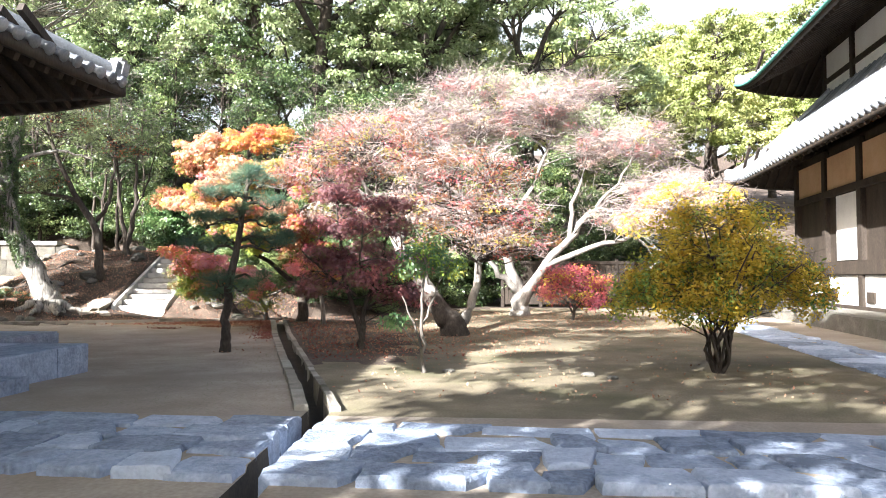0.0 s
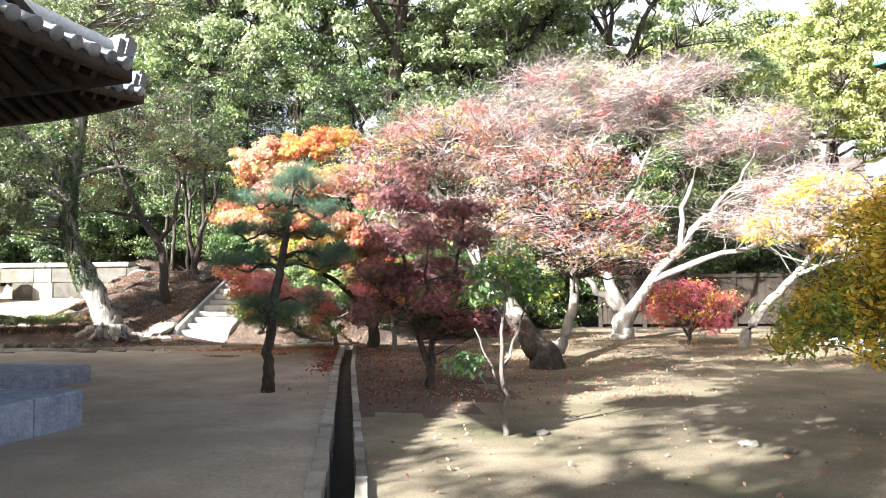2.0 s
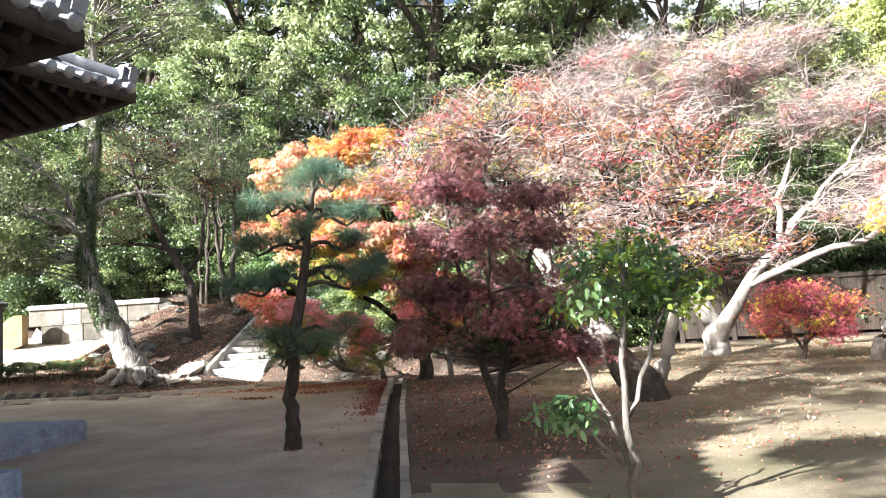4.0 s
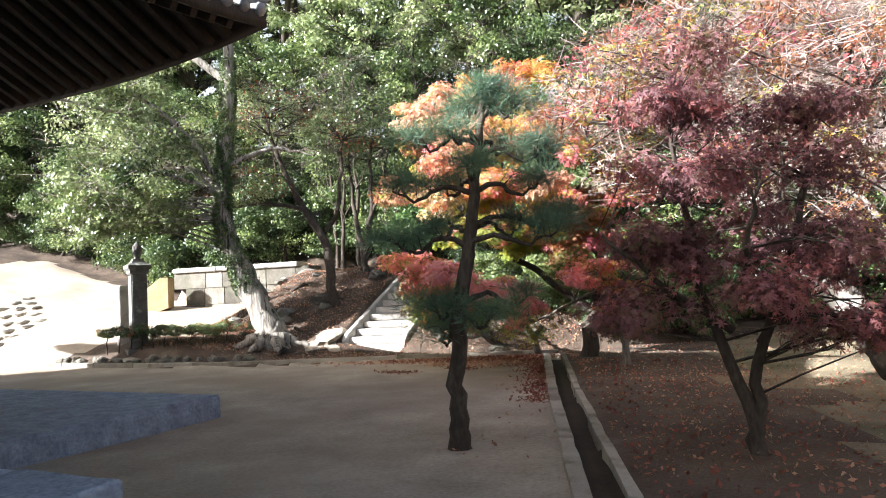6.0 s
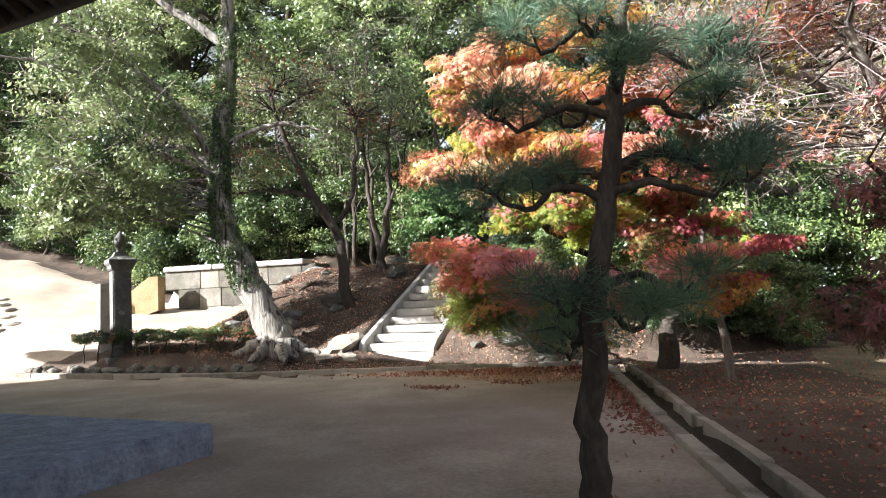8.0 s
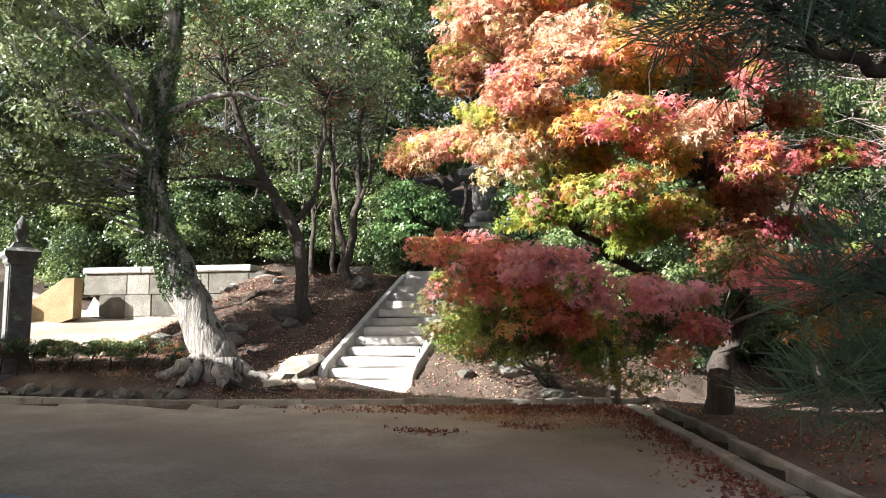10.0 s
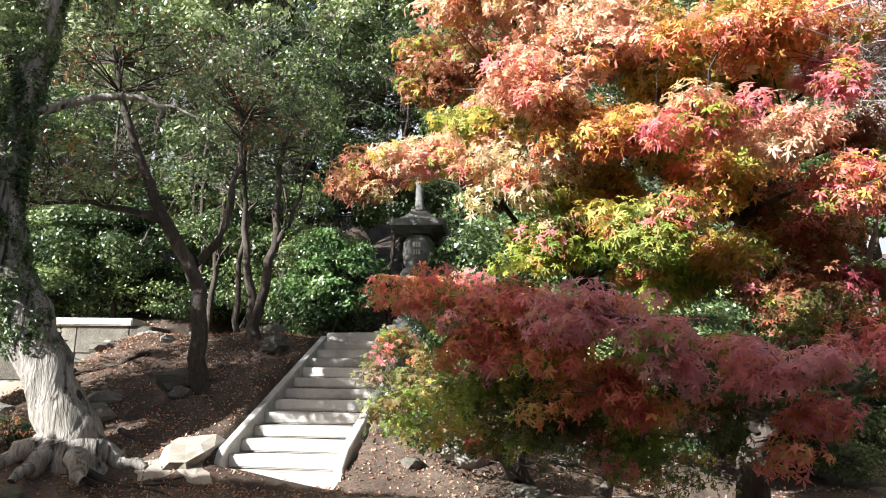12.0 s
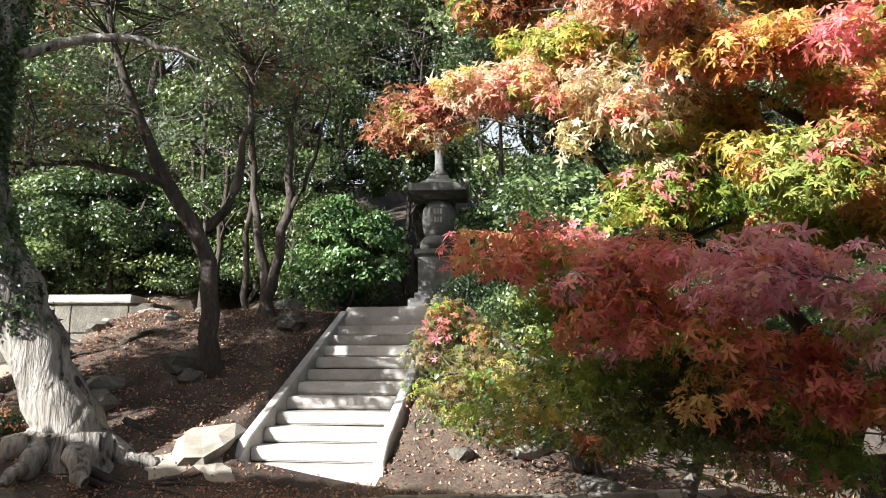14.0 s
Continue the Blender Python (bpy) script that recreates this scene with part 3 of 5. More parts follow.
part("top_slab", box_bm(-W2 - 0.1, 0.1 + TREAD * NSTEP, 1.7, W2 + 0.55, 0.1 + TREAD * NSTEP + 0.5, 0.22 + RISE * NSTEP + 0.2, 0.03), STEP, stairs)
for side in (-1, 1):
    bm = bmesh.new()
    x0, x1 = side * W2, side * (W2 + 0.13)
    prof = [(-0.12, 0.0), (-0.12, 0.32), (0.1, 0.5), (TREAD * NSTEP - 0.1, 0.34 + RISE * NSTEP), (TREAD * NSTEP - 0.1, 1.2), (0.6, 0.0)]
    a, b = [bm.verts.new((x0, y, z)) for y, z in prof], [bm.verts.new((x1, y, z)) for y, z in prof]
    bm.faces.new(a)
    bm.faces.new(b)
    for i in range(len(prof)):
        bm.faces.new((a[i], a[(i + 1) % 6], b[(i + 1) % 6], b[i]))
    bmesh.ops.bevel(bm, geom=bm.edges[:], offset=0.015, segments=1, affect="EDGES")
    part("side_rail", bm, STEP, stairs)
bm = bmesh.new()
bmesh.ops.create_icosphere(bm, subdivisions=3, radius=1)
for v in bm.verts:
    v.co = Vector((v.co.x * 0.66, v.co.y * 0.95, v.co.z * 0.3)) * (1 + 0.55 * noise.noise(v.co * 1.6) + 0.25 * noise.noise(v.co * 4.5))
ob = new("boulder", bm_mesh("boulder", bm, KERB, False))
ob.location = (-12.3, 22.95, 0.3)
ob.rotation_euler = (0.25, -0.15, 0.3)
tagged(ob, "pale flat-topped boulder beside the stone stairs", "boulder")

# ---- retaining wall ----
wall = thing("retaining_wall", "low wall of squared stone blocks with a pale coping", "wall", (-16.5, 27.1, 0.38), rz=11, kind="structure")
for row in range(4):
    x = 0.0
    while x > -3.9:
        w = r.uniform(0.6, 1.3)
        z0 = -0.15 + row * 0.58
        bm = box_bm(x - w + 0.005, r.uniform(-0.02, 0.02), z0 + 0.004, x - 0.005, 0.6, z0 + 0.576, 0.012)
        part("block", bm, WALLSTONE, wall)
        x -= w
x = 0.1
while x > -3.9:
    w = r.uniform(1.2, 2.0)
    part("coping", box_bm(x - w + 0.008, -0.1, 2.17, x - 0.008, 0.75, 2.33, 0.025), STEP, wall)
    x -= w
part("end_block", box_bm(-0.02, 0.0, -0.1, 0.5, 1.0, 2.17, 0.03), WALLSTONE, wall)
wing = thing("wing_wall", "ochre rendered sloping wing wall beside pale steps", "wall", (-20.9, 25.3, 0.6), rz=14, kind="structure")
bm = bmesh.new()
prof = [(-2.2, -0.1), (-2.2, 0.3), (0.0, 1.78), (0.3, 1.78), (0.3, 0.75), (-0.15, 0.6), (-1.2, -0.1)]
a, b = [bm.verts.new((x, 0, z)) for x, z in prof], [bm.verts.new((x, 0.35, z)) for x, z in prof]
bm.faces.new(a)
bm.faces.new(b)
for i in range(len(prof)):
    bm.faces.new((a[i], a[(i + 1) % len(prof)], b[(i + 1) % len(prof)], b[i]))
bmesh.ops.recalc_face_normals(bm, faces=bm.faces[:])
part("panel", bm, EARTHWALL, wing)
far_steps = thing("far_steps", "pale stone steps climbing beside a low wall", "stairs", (-23.0, 24.4, 0.85), rz=25)
for k in range(7):
    part("step", box_bm(-1.0, k * 0.34, -0.1, 1.0, 3.4, 0.17 * (k + 1), 0.015), STEP, far_steps)
part("side_wall", box_bm(1.0, -0.25, -0.1, 1.25, 3.4, 1.0, 0.02), STEP, far_steps)

# ---- stone pillar at the bed's corner ----
pil = thing("stone_pillar", "tall square dark stone pillar with a moulded cap and ball finial", "pillar", (-17.3, 21.3, 0.1), rz=62)
part("plinth", box_bm(-0.34, -0.34, -0.1, 0.34, 0.34, 0.22, 0.02), DARKSTONE, pil)
part("shaft", box_bm(-0.2, -0.2, 0.22, 0.2, 0.2, 2.2, 0.025), DARKSTONE, pil)


def lathe(profile, sides=20, squash=1.0):
    bm = bmesh.new()
    rings = [[bm.verts.new((rr * math.cos(2 * math.pi * k / sides), rr * math.sin(2 * math.pi * k / sides) * squash, z)) for k in range(sides)] for rr, z in profile]
    for p, q in zip(rings, rings[1:]):
        for k in range(sides):
            bm.faces.new((p[k], p[(k + 1) % sides], q[(k + 1) % sides], q[k]))
    bm.faces.new(rings[0])
    bm.faces.new(rings[-1])
    return bm


def square_lathe(profile):
    bm = lathe([(rr * 1.4142, z) for rr, z in profile], 4)
    bmesh.ops.rotate(bm, verts=bm.verts, cent=(0, 0, 0), matrix=Matrix.Rotation(math.pi / 4, 3, "Z"))
    return bm


part("cap", square_lathe([(0.21, 2.2), (0.24, 2.24), (0.24, 2.3), (0.29, 2.36), (0.29, 2.44), (0.17, 2.52), (0.12, 2.62)]), DARKSTONE, pil)
part("finial", lathe([(0.09, 2.6), (0.07, 2.66), (0.11, 2.74), (0.13, 2.84), (0.11, 2.96), (0.05, 3.06), (0.01, 3.12)]), DARKSTONE, pil, smooth=True)
post = thing("stone_post", "short pale square stone post beside the pillar", "post", (-18.5, 21.9, 0.3), rz=62)
part("shaft", box_bm(-0.2, -0.2, -0.2, 0.2, 0.2, 1.75, 0.02), STEP, post)

# ---- stone pagoda lantern above the stairs ----
pag = thing("stone_pagoda", "weathered grey stone votive pagoda with jar body and wide cap", "monument", (-10.8, 29.6, 2.25), rz=8)
part("base_step", box_bm(-0.85, -0.85, -0.2, 0.85, 0.85, 0.18, 0.03), DARKSTONE, pag)
part("base_step", box_bm(-0.62, -0.62, 0.18, 0.62, 0.62, 0.46, 0.03), DARKSTONE, pag)
part("pedestal", square_lathe([(0.5, 0.46), (0.5, 0.58), (0.42, 0.62), (0.42, 1.36), (0.5, 1.42), (0.5, 1.52)]), DARKSTONE, pag)
part("lotus", lathe([(0.30, 1.52), (0.42, 1.60), (0.44, 1.70), (0.33, 1.84)]), DARKSTONE, pag, smooth=True)
part("jar", lathe([(0.26, 1.84), (0.35, 1.95), (0.38, 2.2), (0.36, 2.45), (0.28, 2.6), (0.22, 2.64)]), DARKSTONE, pag, smooth=True)
part("cap", square_lathe([(0.30, 2.64), (0.34, 2.72), (0.62, 2.76), (0.66, 2.92), (0.42, 2.98), (0.24, 3.12), (0.2, 3.2)]), DARKSTONE, pag)
part("spire", lathe([(0.17, 3.2), (0.2, 3.28), (0.1, 3.36), (0.09, 3.9), (0.13, 3.96), (0.08, 4.06), (0.01, 4.2)]), DARKSTONE, pag, smooth=True)
bm = bmesh.new()
for k in range(2):
    for j in range(3):
        bmesh.ops.create_cube(bm, size=1, matrix=Matrix.LocRotScale((0.0 + (j - 1) * 0.06, -0.392, 2.35 - k * 0.18), None, (0.03 if j % 2 else 0.05, 0.014, 0.12)))
part("carving", bm, STEP, pag, "pale carved marks")

# ---- tiled roofs ----


def hip_roof(top, s, xe, yc, yn, ze, depth, pitch, lift=0.45, row=0.3, rr=0.075, back=None, overhang=2.2, tips=False, gutter=False):
    """A tiled hip roof with its eave at x = xe, facing +x (s = 1) or -x (s = -1), rising over depth, hipped at y = yc, running back to yn."""
    back = xe - s * 2 * depth if back is None else back

    def z_at(dv, corner):
        v = dv / depth
        return ze + lift * max(0.0, 1 - corner / 4.0) ** 2.5 * (1 - v) + pitch * dv * (0.82 + 0.18 * v)

    def side(y, dv):
        return (xe - s * dv, y, z_at(dv, yc - y))

    def far(x, dv):
        return (x, yc - dv, z_at(dv, abs(xe - x)))

    V, F = [], []
    nv = 8
    for face in (side, far):
        a_end = (yn, yc) if face is side else (back, xe)
        n = 24
        base = len(V)
        for j in range(nv + 1):
            dv = depth * j / nv
            hi = a_end[1] - dv * (1 if face is side else s)
            for i in range(n + 1):
                t = i / n
                V.append(face(a_end[0] + (hi - a_end[0]) * (1 - (1 - t) ** 1.8), dv))
        F += [(base + j * (n + 1) + i, base + j * (n + 1) + i + 1, base + (j + 1) * (n + 1) + i + 1, base + (j + 1) * (n + 1) + i) for j in range(nv) for i in range(n)]
    roof = child("roof", np_mesh("roof", V, F, TILE, True), top, "grey tiled roof")
    soffit = child("soffit", np_mesh("soffit", np.array(V) - (0, 0, 0.16), F, TIMBER, True), top, "dark timber soffit")
    # eave board
    for face, lo, hi in ((side, yn, yc), (far, back, xe)):
        n, W, G = 26, [], []
        for i in range(n + 1):
            t = 1 - (1 - i / n) ** 1.8
            p = np.array(face(lo + (hi - lo) * t, 0.0))
            q = np.array(face(lo + (hi - lo) * t, 0.14))
            W += [p - (0, 0, 0.015), p - (0, 0, 0.19), q - (0, 0, 0.22), q - (0, 0, 0.015)]
        for i in range(n):
            for k in range(4):
                G.append((i * 4 + k, i * 4 + (k + 1) % 4, i * 4 + 4 + (k + 1) % 4, i * 4 + 4 + k))
        child("eave_board", np_mesh("eave_board", W, G, TIMBER), top, "dark timber eave board")
        if gutter:
            V2, F2 = [], []
            tube(V2, F2, [np.array(w) + (-s * -0.05, 0, -0.03) for w in W[0::4]], [0.055] * (n + 1), 7)
            child("rain_gutter", np_mesh("rain_gutter", np.concatenate(V2), np.concatenate(F2), COPPER, True), top, "green copper rain gutter")
    # round cover tiles, row by row
    for face, lo, hi in ((side, yn, yc), (far, back, xe)):
        a = hi - (0.16 if face is side else s * 0.16)
        while (a - lo) * (1 if face is side else s) > 0.2:
            room = min(depth, max(0.12, abs(hi - a)))
            dvs = np.array([-0.05, -0.05, -0.005, 0.0] + list(np.linspace(0.02, room, 7)))
            pts = [np.array(face(a, d)) + (0, 0, 0.03) for d in dvs]
            rads = [0.002, rr * 1.2, rr * 1.2, rr] + [rr] * 7
            pts[0] = pts[1] + (pts[1] - pts[2]) * 0.02
            V2, F2 = [], []
            tube(V2, F2, pts, rads, 9)
            child("cover_tile", np_mesh("cover_tile", np.concatenate(V2), np.concatenate(F2), TILE, False), roof)
            a -= row if face is side else s * row
    # hip ridge and its end ornament
    V2, F2 = [], []
    tube(V2, F2, [np.array(side(yc - d, d)) + (0, 0, 0.10) for d in np.linspace(0.05, depth, 9)], [0.15] * 9, 8)
    child("hip_ridge", np_mesh("hip_ridge", np.concatenate(V2), np.concatenate(F2), TILE, True), roof)
    c = Vector(side(yc - 0.12, 0.12))
    bm = box_bm(c.x - 0.16, c.y - 0.16, c.z, c.x + 0.16, c.y + 0.16, c.z + 0.34, 0.07)
    for v in bm.verts:
        v.co += Vector((s * 0.25, 0.25, 0)) * max(0, v.co.z - c.z - 0.15)
    part("ridge_ornament", bm, TILE, roof, "moulded ridge-end tile")
    # rafters
    me = bm_mesh("rafter", box_bm(-overhang, -0.045, -0.12, 0.0, 0.045, 0.0), TIMBER)
    me_tip = bm_mesh("rafter_tip", box_bm(0.001, -0.045, -0.12, 0.012, 0.045, 0.0), RAFTER_TIP)
    a = yc - 0.5
    while a > yn + 0.2:
        p = side(a, 0.14)
        m = Matrix.Translation((p[0], p[1], p[2] - 0.2)) @ Matrix.Rotation(0 if s > 0 else math.pi, 4, "Z") @ Matrix.Rotation(math.atan(pitch * 0.8), 4, "Y")
        child("rafter", me, soffit, "", m)
        a -= row
    a = xe - s * 0.5
    while (a - back) * s > 0.3:
        p = far(a, 0.14)
        m = Matrix.Translation((p[0], p[1], p[2] - 0.2)) @ Matrix.Rotation(math.pi / 2, 4, "Z") @ Matrix.Rotation(math.atan(pitch * 0.8), 4, "Y")
        child("rafter", me, soffit, "", m)
        if tips:
            child("rafter_tip", me_tip, soffit, "pale painted rafter end", m)
        a -= s * row


# ---- the hall whose eaves overhang the walk ----
hall = thing("temple_hall", "dark timber temple hall with tiled hip roof and stone platform", "building")
hip_roof(hall, 1, -7.7, 15.2, -14.0, 4.92, 6.5, 0.62, lift=0.28, back=-26.6)
part("wall", box_bm(-24.4, -12.0, 0.2, -10.2, 12.8, 5.85), TIMBER, hall, "dark timber wall")
# Unseen box added to stop sun leaking between wall top and roof.
part("light_block", box_bm(-23.2, -11.0, 5.85, -11.6, 11.4, 6.7), TIMBER, hall)
for y in (12.8, 9.6, 6.4, 3.2, 0.0, -3.2):
    part("post", lathe([(0.19, 0.2), (0.19, 5.4)], 14), TIMBER, hall, smooth=True).location = (-10.1, y, 0)
part("platform", box_bm(-25.4, -14.0, -0.3, -8.75, 15.3, 0.21, 0.03), STONE, hall, "blue-grey stone platform")
porch = thing("hall_porch", "tiled porch roof on dark posts over a stone platform", "porch")
hip_roof(porch, 1, -5.5, 11.75, 5.0, 4.3, 3.6, 0.6, lift=0.1, back=-11.0, overhang=1.8)
for y in (10.2, 6.4):
    part("post", box_bm(-7.65, y - 0.17, 0.36, -7.31, y + 0.17, 4.6, 0.03), TIMBER, porch)
part("beam", box_bm(-7.62, 5.8, 4.35, -7.34, 10.6, 4.75, 0.02), TIMBER, porch)
# Added block under the porch roof, likewise to keep sun from passing.
part("light_block", box_bm(-10.0, 6.2, 4.78, -7.1, 10.0, 5.25), TIMBER, porch)
plat = thing("stone_platform", "blue-grey stone platform with a lower stone ledge", "platform")
rr_ = random.Random(21)
y = -4.0
while y < 11.2:
    y2 = min(11.25, y + rr_.uniform(1.0, 1.9))
    if 11.25 - y2 < 0.5:
        y2 = 11.25
    poly = [(-6.7, y + 0.008), (-5.72 + rr_.uniform(-0.015, 0.015), y + 0.008), (-5.72 + rr_.uniform(-0.015, 0.015), y2 - 0.008), (-6.7, y2 - 0.008)]
    child("edge_stone", bm_mesh("edge_stone", prism(poly, -0.3, 0.38, 0.025, 0.012, y), STONE), plat)
    y = y2
x = -6.72
while x > -8.7:
    w = rr_.uniform(0.7, 1.0)
    child("edge_stone", bm_mesh("edge_stone", prism([(x - w, 10.4), (x - 0.01, 10.4), (x - 0.01, 11.24), (x - w, 11.24)], -0.3, 0.37, 0.025, 0.012, x), STONE), plat)
    x -= w
part("fill", box_bm(-9.4, -4.0, -0.3, -6.68, 10.42, 0.35), STONE, plat)
part("ledge", prism([(-5.72, 6.2), (-5.33, 6.2), (-5.33, 9.35), (-5.72, 9.35)], -0.3, 0.17, 0.03, 0.015, 4), STONE, plat, "lower worn stone ledge")

# ---- two-storey hall across the lawn ----
big = thing("two_storey_hall", "two-storey timber temple hall with white panels and tiled roofs", "building", (11.2, 22.0, 0.0), rz=-6.8)
hip_roof(big, -1, -2.0, 7.7, -22.0, 5.0, 3.0, 1.0, lift=0.35, row=0.34, rr=0.08, back=14.0, overhang=2.0)
hip_roof(big, -1, -1.45, 8.1, -22.0, 8.85, 6.5, 0.62, lift=0.55, row=0.34, rr=0.08, back=14.0, overhang=2.3, tips=True, gutter=True)
part("lower_wall", box_bm(0.12, -22, 0.4, 11, 5.5, 5.6), TIMBER, big, "dark timber wall")
part("upper_wall", box_bm(1.05, -22, 5.5, 10.4, 5.3, 10.3), TIMBER, big, "dark timber upper wall")
for k in range(-8, 3):
    y = 2.75 * k
    part("post", box_bm(-0.03, y - 0.16, 0.45, 0.3, y + 0.16, 5.5, 0.02), TIMBER, big)
    if k < 2:
        part("plaster_panel", box_bm(0.05, y + 0.17, 0.5, 0.2, y + 2.58, 1.42), PLASTER, big, "white plaster panel")
        part("plaster_panel", box_bm(0.05, y + 0.17, 4.22, 0.2, y + 2.58, 5.3), OCHRE, big, "ochre plaster panel")
        if k in (0, -3, -5):
            part("door_panel", box_bm(0.04, y + 0.18, 1.9, 0.2, y + 1.85, 3.95), PLASTER, big, "white sliding door panel")
        part("vent", box_bm(0.0, y + 1.9, 0.62, 0.06, y + 2.4, 0.95, 0.01), TIMBER, big)
        part("plaster_panel", box_bm(0.99, y + 0.14, 8.05, 1.1, y + 2.6, 8.42), PLASTER, big, "white plaster panel")
        part("plaster_panel", box_bm(0.99, y + 0.14, 8.62, 1.1, y + 2.6, 9.5), PLASTER, big, "white plaster panel")
        part("upper_post", box_bm(0.9, y - 0.12, 7.6, 1.2, y + 0.12, 10.2, 0.02), TIMBER, big)
part("upper_post", box_bm(0.9, 5.1, 7.6, 1.2, 5.34, 10.2, 0.02), TIMBER, big)
for z0, z1, proud in ((1.44, 1.86, -0.06), (3.98, 4.2, -0.06), (0.4, 0.52, -0.08)):
    part("beam", box_bm(proud, -22, z0, 0.16, 5.6, z1, 0.015), TIMBER, big)
part("beam", box_bm(0.94, -22, 8.42, 1.12, 5.2, 8.62, 0.01), TIMBER, big)
part("podium", box_bm(-1.7, -22, -0.2, 12, 7.0, 0.42, 0.03), WALLSTONE, big, "pale stone podium")
path3 = slab_band("pavement_3", "blue-grey flagstone path along the podium", -8.0, 12.0, -0.65, 0.65, 2, 31, 0.03)
path3.matrix_basis = pose(6.55, 13.5, 0, 0, 0, 84)

fence = thing("timber_fence", "dark weathered timber fence behind the garden trees", "fence", (1.0, 30.3, 0.1), rz=3, kind="structure")
for k in range(7):
    part("post", box_bm(k * 1.6 - 0.07, -0.08, -0.2, k * 1.6 + 0.07, 0.08, 2.0, 0.01), TIMBER, fence)
for k in range(38):
    part("board", box_bm(k * 0.255, -0.04 + 0.01 * (k % 2), 0.1, k * 0.255 + 0.245, -0.01 + 0.01 * (k % 2), 1.8), TIMBER, fence)
part("rail", box_bm(-0.1, -0.1, 1.78, 9.8, 0.1, 1.92, 0.01), TIMBER, fence)

# ---- plants: the court and lawn ----
RIGHT = np.array((0.898, 0.437))


def across(lat, dep, z):
    return (RIGHT[0] * lat - RIGHT[1] * dep, RIGHT[1] * lat + RIGHT[0] * dep, z)


def pads(rows):
    return [(*across(a, d, z), w, w, h, k) for a, d, z, w, h, k in rows]


pine_pads = pads([(0.45, 0.0, 3.55, 0.34, 0.16, 26), (0.2, 0.15, 3.38, 0.3, 0.13, 18), (0.68, -0.1, 3.36, 0.32, 0.13, 18), (-0.25, 0.1, 3.1, 0.34, 0.14, 22), (0.05, -0.2, 3.12, 0.26, 0.11, 12), (0.9, 0.0, 2.95, 0.34, 0.14, 22), (0.6, 0.3, 3.06, 0.28, 0.11, 12),
                  (-0.48, 0.05, 2.6, 0.34, 0.12, 22), (0.2, -0.3, 2.74, 0.3, 0.13, 16), (0.83, -0.1, 2.6, 0.34, 0.13, 20), (1.1, 0.1, 2.28, 0.34, 0.14, 24), (0.0, 0.4, 2.66, 0.28, 0.11, 12), (-0.52, -0.1, 2.08, 0.36, 0.14, 24), (-0.13, 0.15, 2.18, 0.3, 0.12, 16), (0.68, 0.2, 2.22, 0.34, 0.13, 18), (0.95, -0.25, 2.1, 0.26, 0.1, 12),
                  (-0.17, 0.0, 1.42, 0.36, 0.14, 22), (0.33, -0.2, 1.3, 0.36, 0.14, 22), (-0.1, 0.2, 1.15, 0.32, 0.13, 18), (0.72, 0.0, 1.52, 0.2, 0.08, 8)])


def pine_axis(z):
    return across(float(np.interp(z, (0, 1.04, 1.72, 2.16, 3.2, 3.6), (0, 0.02, 0.13, 0.22, 0.35, 0.44))), 0, z)


limbs = [[(*pine_axis(z), q) for z, q in ((-0.1, 0.135), (0.12, 0.105), (0.5, 0.085), (1.04, 0.078), (1.72, 0.072), (2.3, 0.06), (3.0, 0.045), (3.55, 0.02))]]
for cx, cy, cz, *_ in pine_pads:
    ax, ay, az = pine_axis(min(3.3, max(0.95, cz - 0.1)))
    dx, dy = cx - ax, cy - ay
    limbs.append([(ax, ay, az, 0.034), (ax + dx * 0.4, ay + dy * 0.4, cz - 0.02, 0.026), (ax + dx * 0.75, ay + dy * 0.75, cz - 0.14, 0.019), (cx + dx * 0.1, cy + dy * 0.1, cz - 0.04, 0.009)])
plant("pine_tree", "small clipped garden pine with layered dark green pads", "tree", (-4.82, 14.35, -0.09), limbs, pine_pads, [("crown", L_NEEDLE, 1.0, 100, 0.07, 0.14, "needle")], BARK_DARK, 1, 0.014, 9, 0.006, shell=0.15)

